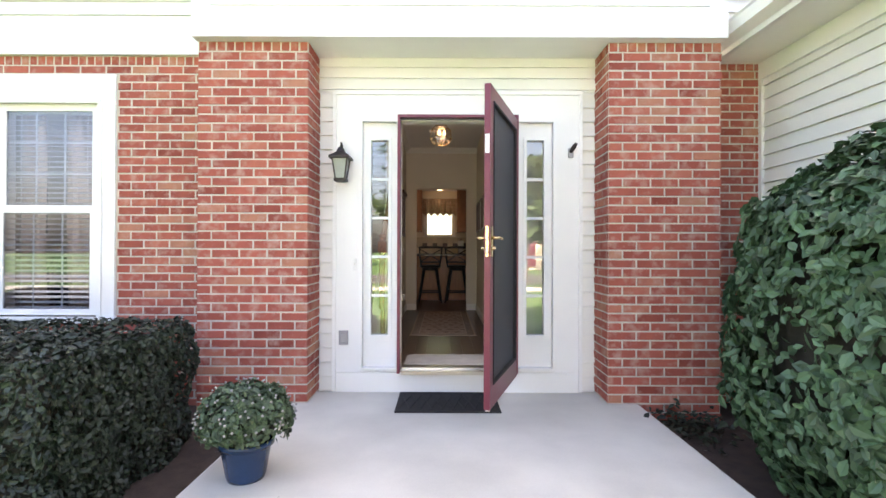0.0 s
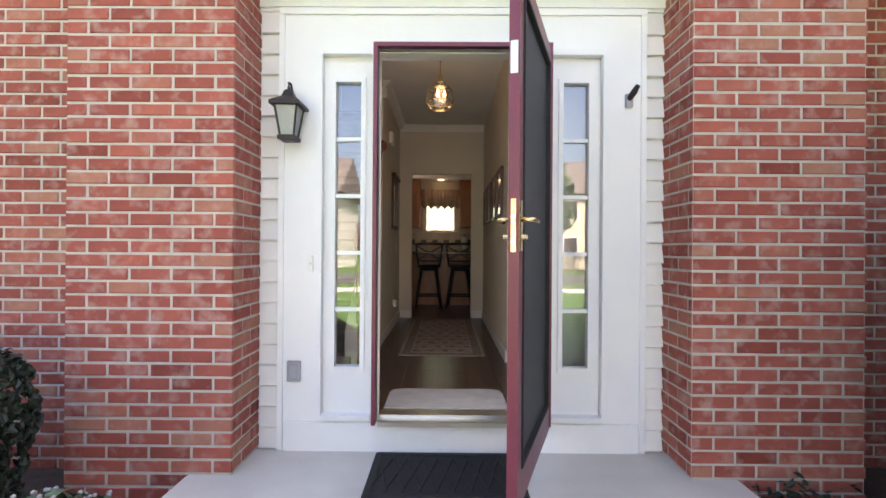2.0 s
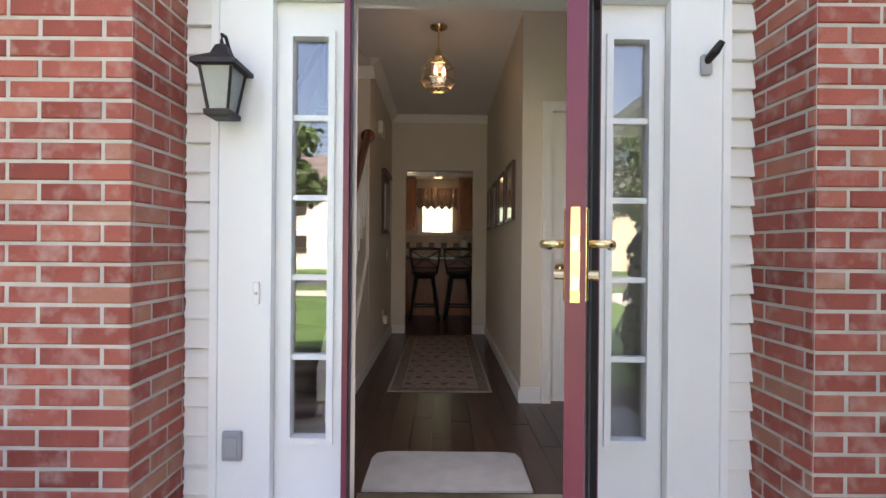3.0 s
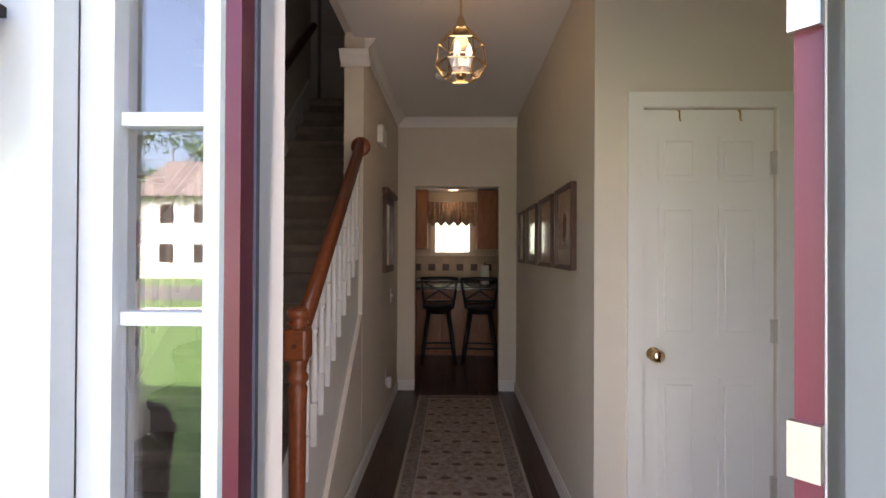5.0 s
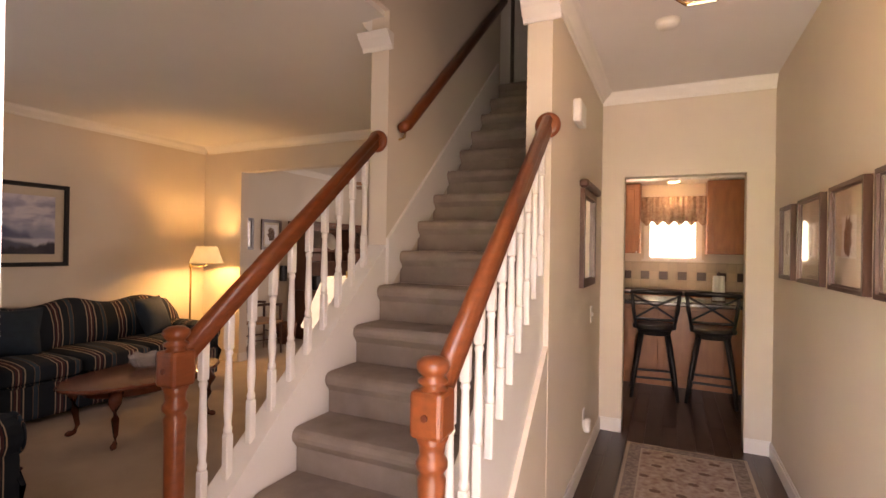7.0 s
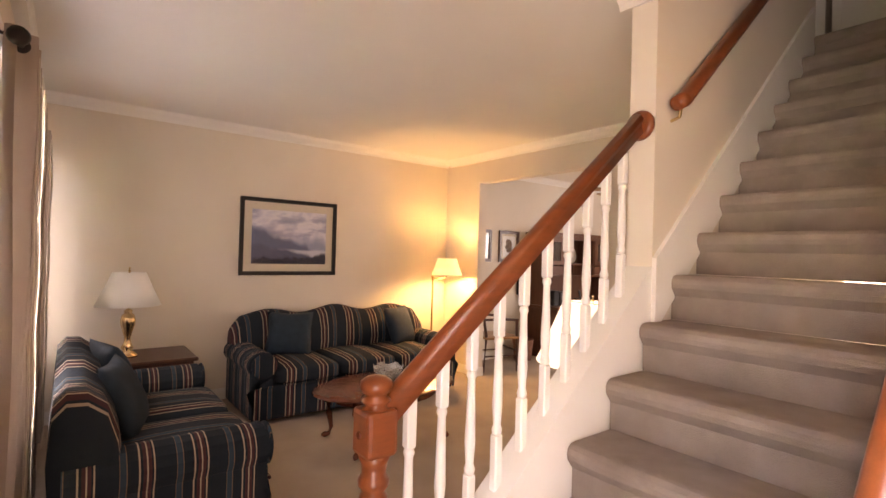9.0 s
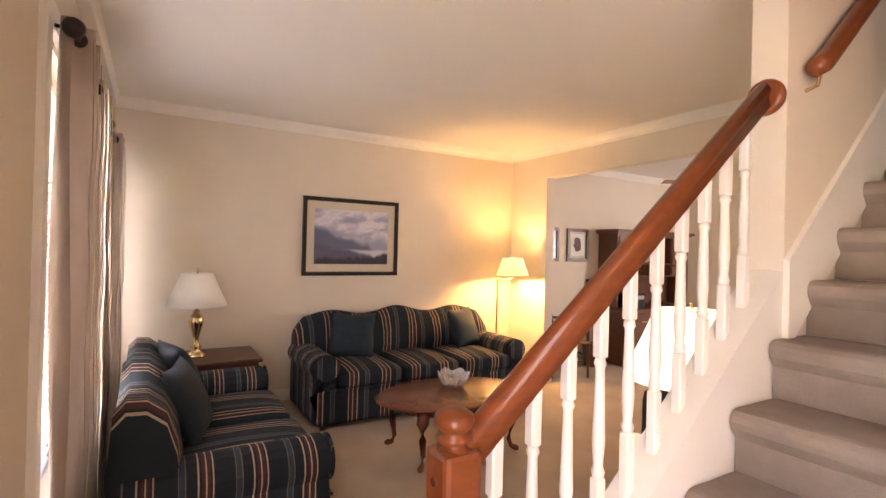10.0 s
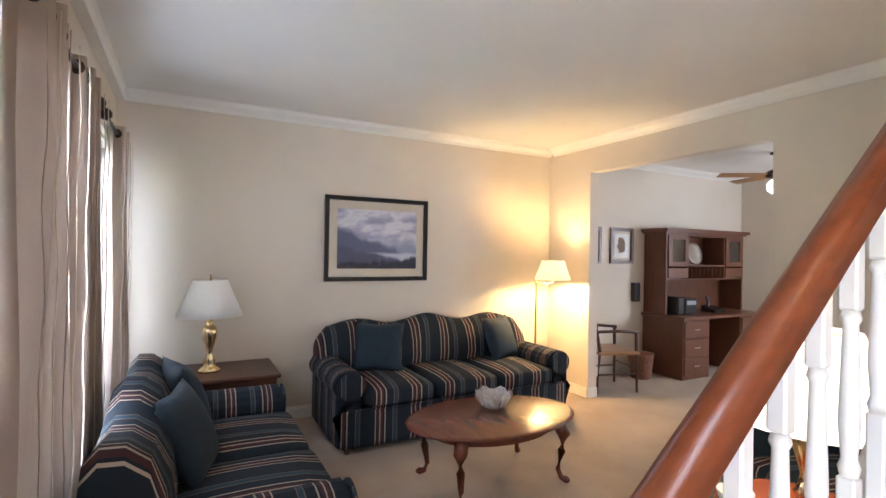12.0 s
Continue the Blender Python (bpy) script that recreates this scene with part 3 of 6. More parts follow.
def sash_window(cx, name, label):
    t = thing(name, (cx, 4.05, 0), label, "window", kind="structure")
    bm = boxes((-0.575, -0.44, -0.06, 0.0, 0.42, 2.21), (0.44, 0.575, -0.06, 0.0, 0.42, 2.21), (-0.575, 0.575, -0.06, 0.0, 2.21, 2.43), (-0.60, 0.60, -0.09, 0.0, 0.38, 0.425), (-0.46, 0.46, -0.075, -0.06, 2.19, 2.225), (-0.47, -0.44, -0.075, -0.06, 0.425, 2.19), (0.44, 0.47, -0.075, -0.06, 0.425, 2.19))
    part("casing", bm, WHITE, t)
    for y0, lo, hi in ((-0.02, 1.30, 2.19), (-0.045, 0.44, 1.34)):
        bm = boxes((-0.44, -0.36, y0, y0 + 0.025, lo, hi), (0.36, 0.44, y0, y0 + 0.025, lo, hi), (-0.36, 0.36, y0, y0 + 0.025, hi - 0.055, hi), (-0.36, 0.36, y0, y0 + 0.025, lo, lo + 0.05))
        part("sash", bm, WHITE, t)
        a, b = lo + 0.05, hi - 0.055
        p = part("pane", B(-0.36, 0.36, y0 + 0.010, y0 + 0.014, a, b), SASH_PANE, t)
        p.visible_shadow = False
        for k in (-0.12, 0.12):
            part("muntin", B(k - 0.007, k + 0.007, y0 + 0.016, y0 + 0.020, a, b), WHITE, t)
        for k in (1, 2):
            z = a + (b - a) * k / 3
            part("muntin", B(-0.36, 0.36, y0 + 0.017, y0 + 0.0195, z - 0.007, z + 0.007), WHITE, t)
    part("inner_casing", boxes((-0.53, -0.44, 0.14, 0.165, 0.40, 2.22), (0.44, 0.53, 0.14, 0.165, 0.40, 2.22), (-0.53, 0.53, 0.14, 0.165, 2.22, 2.31), (-0.55, 0.55, 0.14, 0.19, 0.36, 0.40)), INWHITE, t)
    part("reveal", boxes((-0.46, -0.44, 0.0, 0.139, 0.42, 2.2), (0.44, 0.46, 0.0, 0.139, 0.42, 2.2), (-0.44, 0.44, 0.0, 0.139, 2.19, 2.21), (-0.44, 0.44, 0.0, 0.139, 0.40, 0.42)), INWHITE, t)
    b = thing("window_blind", (cx, 4.108, 0.45), "white horizontal slatted blind in the window", "blind", "window blinds")
    me = None
    for i in range(38):
        if me is None:
            o = part("slat", prism(bmesh.new(), [(-0.018, -0.009), (0.0, 0.003), (0.018, 0.009), (0.0, 0.0005)], "x", -0.42, 0.42), BLIND, b)
            me = o.data
        else:
            o = new("slat", me)
            o.parent = b
        o.location.z = i * 0.044
    part("head_rail", B(-0.43, 0.43, -0.025, 0.025, 1.675, 1.72), BLIND, b)
    for x in (-0.28, 0.28):
        part("cord", B(x - 0.002, x + 0.002, -0.022, -0.02, 0, 1.68), BLIND, b)
    return t


sash_window(-3.40, "window_3", "white double-hung window with divided panes")
sash_window(-5.05, "window_4", "white double-hung window with divided panes")

# ---- large structure: inside ----
H = 2.69
floor = structure("floor", B(-1.0, 1.6, 4.06, 11.9, -0.2, -0.012), HARDWOOD, "dark brown hardwood plank floor", "floor")
structure("floor_carpet", boxes((-5.82, -1.0, 4.18, 12.2, -0.2, 0.0)), CARPET, "beige wall-to-wall carpet", "carpet")
structure("wall_front_inside", wall_with_holes("x", -5.82, -1.25, -0.2, H, 4.121, 4.19, [(-3.86, -2.94, 0.40, 2.21), (-5.51, -4.59, 0.40, 2.21)]), WALL, "beige painted front wall of the living room", "wall")
structure("wall_front_foyer", wall_with_holes("x", -1.25, 1.44, -0.2, H, 4.052, 4.075, [(-0.47, 0.47, -0.2, 2.06), (-0.73, -0.56, 0.2, 1.95), (0.56, 0.73, 0.2, 1.95)]), WALL, "beige painted wall round the front door", "wall")
structure("wall_west", B(-5.82, -5.70, 4.19, 12.2, -0.2, H), WALL, "beige painted living room wall", "wall")
structure("wall_dining", wall_with_holes("x", -5.70, -1.74, -0.2, H, 8.40, 8.52, [(-5.06, -3.27, -0.2, 2.35)]), WALL, "beige wall with a wide opening to the dining room", "wall")
structure("wall_north", B(-5.82, -0.86, 12.1, 12.22, -0.2, H), WALL, "cream painted far wall of the dining room", "wall")
structure("wall_stair_1", boxes((-1.74, -1.63, 6.25, 12.1, -0.2, 2.70), (-1.74, -1.63, 6.25, 8.12, 2.70, 5.4), (-1.74, -1.63, 5.3, 6.25, 2.72, 5.4)), WALL, "beige wall beside the staircase", "wall")
structure("wall_stair_2", boxes((-0.86, -0.74, 6.25, 9.0, -0.2, 5.4), (-0.86, -0.74, 5.3, 6.25, 2.72, 5.4), (-0.86, -0.74, 9.0, 10.0, 2.72, 5.4)), WALL, "beige wall between stairs and hall", "wall")
structure("wall_stair_top", wall_with_holes("x", -2.8, -0.86, 2.74, 5.4, 8.95, 9.05, [(-1.79, -1.02, 2.74, 4.95)]), WALL, "wall at the head of the stairs", "wall")
structure("wall_landing", boxes((-1.95, -0.86, 9.9, 10, 2.74, 5.4), (-2.05, -1.95, 9.05, 10, 2.74, 5.4), (-2.9, -2.8, 8.02, 9.05, 2.74, 5.4), (-2.8, -1.74, 8.02, 8.12, 2.74, 5.4)), WALL, "beige walls round the upper landing", "wall")
structure("wall_well_front", B(-1.63, -0.86, 5.2, 5.3, 2.72, 5.4), WALL, "front wall of the stairwell", "wall")
structure("ceiling_upper", B(-2.9, -0.74, 5.2, 10, 5.4, 5.5), CEIL, "white ceiling over the stairwell", "ceiling")
structure("floor_landing", boxes((-1.63, -0.86, 8.05, 8.12, 2.76, 2.878), (-2.8, -0.86, 8.12, 9.9, 2.76, 2.878)), STAIRCARPET, "taupe carpeted landing", "carpet")
structure("ceiling", boxes((-5.82, -1.66, 4.18, 12.2, H, H + 0.03), (-1.66, -0.80, 4.06, 5.3, H, H + 0.03), (-0.80, 1.44, 4.06, 8.22, H, H + 0.03), (-0.80, 2.2, 8.22, 11.9, H, H + 0.03)), CEIL, "white painted ceiling", "ceiling")
structure("wall_hall", B(0.435, 0.55, 5.41, 8.10, -0.2, H), WALL, "pale painted hall wall hung with pictures", "wall")
structure("wall_closet", wall_with_holes("x", 0.55, 1.44, -0.2, H, 5.41, 5.53, [(0.64, 1.22, -0.2, 2.0)]), WALL, "beige wall round the closet door", "wall")
structure("wall_closet_back", B(0.55, 1.44, 6.1, 6.2, -0.2, H), WALL, "plain back wall of the closet", "wall")
structure("wall_east", B(1.29, 1.44, 4.075, 5.41, -0.2, H), WALL, "beige foyer side wall", "wall")
structure("wall_hall_end", wall_with_holes("x", -0.74, 0.55, -0.2, H, 8.10, 8.22, [(-0.567, 0.264, -0.2, 2.02)]), WALL, "beige end wall with the opening to the kitchen", "wall")
structure("wall_kitchen_sides", boxes((0.55, 2.2, 8.10, 8.22, -0.2, H), (1.9, 2.0, 8.22, 11.6, -0.2, H), (-1.0, -0.86, 9.0, 11.6, -0.2, H)), WALL, "beige kitchen walls", "wall")
structure("wall_kitchen_back", wall_with_holes("x", -1.0, 2.0, -0.2, H, 11.6, 11.75, [(-0.52, 0.10, 1.34, 2.05)]), WALL, "beige kitchen wall with a small window", "wall")
# Flat board; the garden's daylight is put into its emission.
structure("backdrop", B(-3.0, 3.0, 16.0, 16.05, -0.3, 4), glow("glowing_garden_board", (0.85, 0.95, 0.8), 0.25, (0.3, 0.4, 0.2)), "flat glowing board for the bright garden behind the kitchen window", "backdrop")

# crown moulding and baseboards
CROWN = [(0, -0.085), (0.012, -0.085), (0.02, -0.065), (0.055, -0.03), (0.065, -0.012), (0.075, 0), (0, 0)]


def crown(name, axis, a0, a1, wall, sign, drop=0.0):
    prof = [(wall + sign * u, H - 0.001 - drop + v) for u, v in CROWN]
    structure(name, prism(bmesh.new(), prof, axis, a0, a1), INWHITE, "white crown moulding", "moulding")


crown("trim_crown", "y", 4.19, 8.40, -5.70, 1)
crown("trim_crown", "x", -5.63, -1.74, 4.19, 1)
crown("trim_crown", "x", -5.63, -1.74, 8.40, -1)
crown("trim_crown", "y", 6.26, 8.33, -1.74, -1)
crown("trim_crown", "x", -1.79, -1.60, 6.25, -1, 0.10)
crown("trim_crown", "x", -0.88, -0.70, 6.25, -1, 0.10)
crown("trim_crown", "y", 6.26, 8.03, -0.74, 1)
crown("trim_crown", "x", -0.74, 0.435, 8.10, -1)
crown("trim_crown", "y", 8.52, 12.1, -5.70, 1)
crown("trim_crown", "x", -5.63, -1.74, 12.1, -1)


def skirting(rows):
    for r in rows:
        bm = B(*r, 0.0, 0.085)
        x0, x1, y0, y1 = r
        c = 0.004
        box(bm, x0 + c * (x1 - x0 < 0.1), x1 - c * (x1 - x0 < 0.1), y0 + c * (y1 - y0 < 0.1), y1 - c * (y1 - y0 < 0.1), 0.085, 0.105)
        structure("baseboard", bm, INWHITE, "white painted baseboard", "baseboard")


skirting([(-0.74, -0.724, 5.3, 8.084), (0.419, 0.435, 5.40, 8.084), (-0.74, -0.567, 8.084, 8.10), (0.264, 0.435, 8.084, 8.10), (-0.583, -0.567, 8.10, 8.22),
          (0.264, 0.28, 8.10, 8.22), (0.435, 0.57, 5.394, 5.41), (-5.70, -5.684, 4.21, 8.38), (-5.684, -5.06, 8.384, 8.40), (-3.27, -1.74, 8.384, 8.40), (-5.06, -5.044, 8.40, 8.52), (-5.70, -5.684, 8.52, 12.1), (-5.68, -1.8, 4.19, 4.206)])

# closet door with six raised panels
t = thing("door_1", (0.93, 5.41, 0), "closed white six-panel closet door with brass knob", "door", kind="structure")
part("casing", boxes((-0.355, -0.29, -0.02, 0.0, 0, 2.065), (0.29, 0.355, -0.02, 0.0, 0, 2.065), (-0.29, 0.29, -0.02, 0.0, 2.0, 2.065)), INWHITE, t)
leaf = part("leaf", B(-0.285, 0.285, 0.012, 0.05, 0.01, 1.995), INWHITE, t)
for x in (-0.13, 0.13):
    for lo, hi in ((0.22, 0.82), (1.0, 1.58), (1.68, 1.88)):
        bm = B(x - 0.085, x + 0.085, 0.006, 0.013, lo, hi)
        box(bm, x - 0.062, x + 0.062, -0.001, 0.007, lo + 0.025, hi - 0.025, bev=0.005)
        part("panel", bm, INWHITE, leaf)
for z in (0.35, 1.03, 1.76):
    part("hinge", B(0.268, 0.292, -0.006, 0.012, z - 0.05, z + 0.05), NICKEL, t, "satin nickel hinge")
bm = lathe(bmesh.new(), [(0.03, 0), (0.03, 0.006), (0.012, 0.012), (0.012, 0.03), (0.027, 0.042), (0.03, 0.055), (0.022, 0.068), (0.002, 0.072)], seg=20)
knob = part("knob", bm, BRASS, leaf, "round brass knob", True)
knob.matrix_basis = pose(-0.235, 0.012, 0.925, 90)
for x in (-0.13, 0.13):
    part("hook", tube(bmesh.new(), [(x, 0.010, 1.99), (x, -0.004, 1.985), (x, -0.006, 1.95), (x, -0.014, 1.94)], 0.004), BRASS, leaf)
t = thing("door_2", (1.29, 4.85, 0), "white door casing on the foyer side wall", "door", kind="structure")
part("casing", boxes((-0.02, 0, 0.40, 0.47, 0, 2.065), (-0.02, 0, -0.47, -0.40, 0, 2.065), (-0.02, 0, -0.4, 0.4, 2.0, 2.065)), INWHITE, t)
part("leaf", B(-0.008, 0, -0.4, 0.4, 0.01, 2.0), INWHITE, t)
for z in (0.95, 1.8):
    part("hinge", B(-0.022, -0.008, 0.375, 0.402, z - 0.05, z + 0.05), BRASS, t)
# front door leaf, swung far open into the foyer
t = thing("door_3", (0.47, 4.13, 0.015), "maroon front door standing wide open", "door", rz=40, kind="structure")
part("leaf", B(0.0, 0.90, 0.0, 0.044, 0, 2.03), MAROON, t)
part("inner_face", B(0.004, 0.896, -0.004, 0.0, 0.004, 2.026), INWHITE, t)
for z in (0.25, 1.0, 1.8):
    part("hinge", B(-0.02, 0.0, 0.0, 0.05, z - 0.05, z + 0.05), NICKEL, t)

# stairs
RISE, RUN = 0.183, 0.208
st = thing("staircase", (-1.24, 4.92, 0), "carpeted straight staircase with white stringers", "stairs", kind="structure")
for k in range(1, 17):
    y, z = RUN * (k - 1), RISE * k - 0.05
    prof = [(y + 0.022, z - RISE + 0.002), (y + 0.022, z - 0.085), (y + 0.010, z - 0.07), (y - 0.004, z - 0.052), (y - 0.008, z - 0.034), (y - 0.004, z - 0.016), (y + 0.010, z - 0.004), (y + 0.032, z), (y + RUN + 0.03, z), (y + RUN + 0.03, z - RISE + 0.002)]
    wide = 0.05 if k == 1 else 0
    part("step", prism(bmesh.new(), prof, "x", -0.385 - wide, 0.385 + wide), STAIRCARPET, st)


def stringer(x0, x1):
    top = lambda y: (y - 4.92) * RISE / RUN + 0.275
    poly = [(4.98, 0.0), (4.98, top(4.98)), (6.25, top(6.25)), (6.25, 0.0)]
    return prism(bmesh.new(), poly, "x", x0, x1)


structure("wall_stringer_1", stringer(-1.74, -1.63), INWHITE, "white closed stair stringer", "stringer")
structure("wall_stringer_2", stringer(-0.855, -0.765), INWHITE, "white closed stair stringer", "stringer")
for x0, x1 in ((-0.768, -0.742), (-1.752, -1.738)):
    poly = [(5.20, 0.0), (5.20, 0.02), (6.25, 0.98), (6.25, 0.0)]
    structure("wall_under_stair", prism(bmesh.new(), poly, "x", x0, x1), WALL, "painted knee wall under the stairs", "wall")
for x0, x1 in ((-1.63, -1.612), (-0.878, -0.86)):
    a = lambda y, d: (y - 4.92) * RISE / RUN + d
    poly = [(6.25, a(6.25, 0.02)), (6.25, a(6.25, 0.31)), (8.05, a(8.05, 0.31)), (8.05, a(8.05, 0.02))]
    structure("trim_stair", prism(bmesh.new(), poly, "x", x0, x1), INWHITE, "white skirt board rising with the stairs", "trim")
structure("trim_landing", boxes((-1.90, -1.79, 8.925, 8.95, 2.878, 5.06), (-1.79, -1.02, 8.925, 8.95, 4.95, 5.06), (-1.02, -0.91, 8.925, 8.95, 2.878, 5.06)), INWHITE, "white door casing on the landing", "trim")
t = thing("door_4", (-1.02, 9.0, 2.89), "cream door standing slightly ajar on the landing", "door", rz=3, kind="structure")
leaf = part("leaf", B(-0.735, 0.0, -0.018, 0.018, 0, 2.05), INWHITE, t)
for x in (-0.55, -0.19):
    for lo, hi in ((0.2, 0.85), (1.0, 1.85)):
        part("panel", B(x - 0.13, x + 0.13, -0.025, -0.018, lo, hi, bev=0.005), INWHITE, leaf)


# ---- things outside ----
def leaf_cloud(pts, size, rng, spread=0.5, fold=True):
    """Many small pointed leaves at (place, outward) pairs, in one mesh."""
    vs, fs = [], []
    for p, n in pts:
        n = (n + Vector((rng.uniform(-1, 1), rng.uniform(-1, 1), rng.uniform(-0.6, 1))) * spread).normalized()
        a = n.cross(Vector((rng.uniform(-1, 1), rng.uniform(-1, 1), rng.uniform(-1, 1)))).normalized()
        b = n.cross(a)
        s = size * rng.uniform(0.6, 1.25)
        i = len(vs)
        dip = -n * s * 0.18 if fold else Vector()
        vs += [p - a * s * 0.5, p - a * s * 0.1 + b * s * 0.32, p + a * s * 0.55 + dip, p - a * s * 0.1 - b * s * 0.32, p + a * s * 0.25 + b * s * 0.24 + dip * 0.3, p + a * s * 0.25 - b * s * 0.24 + dip * 0.3]
        fs += [(i, i + 1, i + 4, i + 2), (i, i + 2, i + 5, i + 3)]
    me = bpy.data.meshes.new("leaves")
    me.from_pydata([tuple(v) for v in vs], [], fs)
    return me


def leaves(name, me, material, parent, label=""):
    me.materials.append(material)
    ob = new(name, me)
    ob.parent = parent
    if label:
        ob["label"] = label
    return ob


def lumpy(bm, centre, radius, scale=1.5, amount=0.15, sub=4):
    geom = bmesh.ops.create_icosphere(bm, subdivisions=sub, radius=1)["verts"]
    for v in geom:
        d = v.co.normalized()
        k = 1 + amount * noise.noise(d * scale + Vector(centre))
        v.co = Vector((centre[0] + d.x * radius[0] * k, centre[1] + d.y * radius[1] * k, centre[2] + d.z * radius[2] * k))
    return bm


rng = random.Random(11)
hedge = thing("hedge", (-3.2, 2.75, GROUND), "clipped dark green boxwood hedge under the window", "hedge")
# Solid dark core: the shade between the leaves is put into its colour.
part("branch_core", box(bmesh.new(), -1.9, 1.33, -0.62, 0.5, 0.05, 0.80, bev=0.12, segs=3), TWIG_SHADE, hedge)
pts = []
for i in range(30000):
    u = rng.random()
    if u < 0.42:
        p, n = Vector((rng.uniform(-1.9, 1.42), rng.uniform(-0.7, 0.58), 0.88)), Vector((0, 0, 1))
    elif u < 0.75:
        p, n = Vector((rng.uniform(-1.9, 1.42), -0.7, rng.uniform(0.05, 0.88))), Vector((0, -1, 0.2))
    else:
        p, n = Vector((1.42, rng.uniform(-0.7, 0.58), rng.uniform(0.05, 0.88))), Vector((1, 0, 0.2))
    c = Vector((max(-1.8, min(1.28, p.x)), max(-0.56, min(0.44, p.y)), max(0.1, min(0.74, p.z))))
    d = p - c
    if d.length > 0.15:
        p = c + d.normalized() * 0.15
    k = 0.06 * noise.noise(p * 4) + 0.03 * noise.noise(p * 13)
    pts.append((p + n * (k - abs(rng.gauss(0, 0.02))), n))
leaves("foliage", leaf_cloud(pts, 0.034, rng, 0.9), HEDGE, hedge)

shrub = thing("shrub", (2.15, 2.25, GROUND), "tall dense green shrub with broad leaves", "shrub")
bm = bmesh.new()
for k in range(5):
    a = k * 1.3
    tube(bm, [(0.1 * math.cos(a), 0.1 * math.sin(a), 0), (0.25 * math.cos(a), 0.25 * math.sin(a), 0.8), (0.3 * math.cos(a + 0.3), 0.4 * math.sin(a + 0.3), 1.6)], [0.025, 0.018, 0.006], 6)
part("stem", bm, TWIG_SHADE, shrub)
# Dark lump that paints shaded gaps behind the shrub's leaves.
part("inner_foliage", lumpy(bmesh.new(), (0, 0, 0.95), (0.56, 0.76, 0.84), 1.7, 0.10), TWIG_SHADE, shrub)
pts = []
while len(pts) < 17000:
    d = Vector((rng.gauss(0, 1), rng.gauss(0, 1), rng.gauss(0, 1))).normalized()
    z = 0.95 + d.z * 0.98
    if d.x > 0.5 or z < 0.02:
        continue
    fat = 1 + 0.12 * noise.noise(d * 2.2) + 0.1 * noise.noise(d * 6)
    e = 0.85
    sx = math.copysign(abs(d.x) ** e, d.x)
    sy = math.copysign(abs(d.y) ** e, d.y)
    p = Vector((sx * 0.71 * fat, sy * 0.92 * fat, 0.95 + math.copysign(abs(d.z) ** 0.75, d.z) * 0.96 * fat)) * 1.0
    pts.append((p - d * abs(rng.gauss(0, 0.05)), d))
leaves("foliage", leaf_cloud(pts, 0.066, rng, 0.75), SHRUB, shrub)
low = thing("ground_cover", (1.65, 3.55, GROUND + 0.05), "low dark green plants beside the porch", "plant")
pts = [(Vector((rng.gauss(0, 0.14), rng.gauss(0, 0.2), abs(rng.gauss(0, 0.07)))), Vector((0, 0, 1))) for i in range(500)]
leaves("foliage", leaf_cloud(pts, 0.05, rng, 0.8), HEDGE, low)

pot = thing("potted_mum", (-1.12, 2.47, PORCH), "pale flowering mum in a dark blue glazed pot", "potted plant")
part("pot", lathe(bmesh.new(), [(0.085, 0), (0.09, 0.0), (0.098, 0.02), (0.122, 0.16), (0.126, 0.17), (0.138, 0.172), (0.140, 0.20), (0.128, 0.203), (0.120, 0.17), (0.01, 0.165)], seg=28), POT, pot, "dark blue glazed pot", True)
part("stems", lumpy(bmesh.new(), (0, 0, 0.30), (0.17, 0.17, 0.14), 2, 0.2, 3), TWIG_SHADE, pot)
pts, fl = [], []
while len(pts) < 2600:
    d = Vector((rng.gauss(0, 1), rng.gauss(0, 1), rng.gauss(0.25, 0.9))).normalized()
    if d.z < -0.45:
        continue
    fat = 1 + 0.15 * noise.noise(d * 3) + 0.06 * noise.noise(d * 9)
    p = Vector((d.x * 0.235 * fat, d.y * 0.235 * fat, 0.30 + d.z * 0.19 * fat))
    pts.append((p - d * abs(rng.gauss(0, 0.02)), d))
    if d.z > -0.1 and rng.random() < 0.06:
        fl.append((p + d * 0.012, d))
leaves("foliage", leaf_cloud(pts, 0.032, rng, 0.8), MUM, pot)
bm = bmesh.new()
for p, d in fl:
    for v in bmesh.ops.create_icosphere(bm, subdivisions=1, radius=0.007)["verts"]:
        v.co = v.co + p
tagged(part("flowers", bm, PETAL, pot, "pale pink flower buds"), kind="stuff")

tuft = thing("ornamental_grass", (-0.72, 1.98, GROUND), "thin dark grass blades beside the path", "grass")
bm = bmesh.new()
for i in range(26):
    a, l = rng.uniform(0, 6.28), rng.uniform(0.1, 0.28)
    x, y = rng.gauss(0, 0.16), rng.gauss(0, 0.06)
    tube(bm, [(x, y, 0), (x + 0.3 * l * math.cos(a), y + 0.3 * l * math.sin(a), 0.17), (x + l * math.cos(a), y + l * math.sin(a), 0.12 + rng.uniform(0, 0.1))], [0.004, 0.004, 0.001], 4)
part("blade", bm, HEDGE, tuft)

# storm door, standing open on its hinges at the jamb
sd = thing("storm_door", (0.466, 3.935, -0.02), "maroon screened storm door standing open", "storm door", rz=251 - 180 + 180)
part("frame", boxes((0.0, 0.075, -0.02, 0.02, 0, 2.06), (0.86, 0.94, -0.02, 0.02, 0, 2.06), (0.075, 0.86, -0.02, 0.02, 1.97, 2.06), (0.075, 0.86, -0.02, 0.02, 0, 0.14)), MAROON, sd)
part("bottom_sweep", B(0.01, 0.93, -0.012, 0.012, -0.012, 0.0), NICKEL, sd)
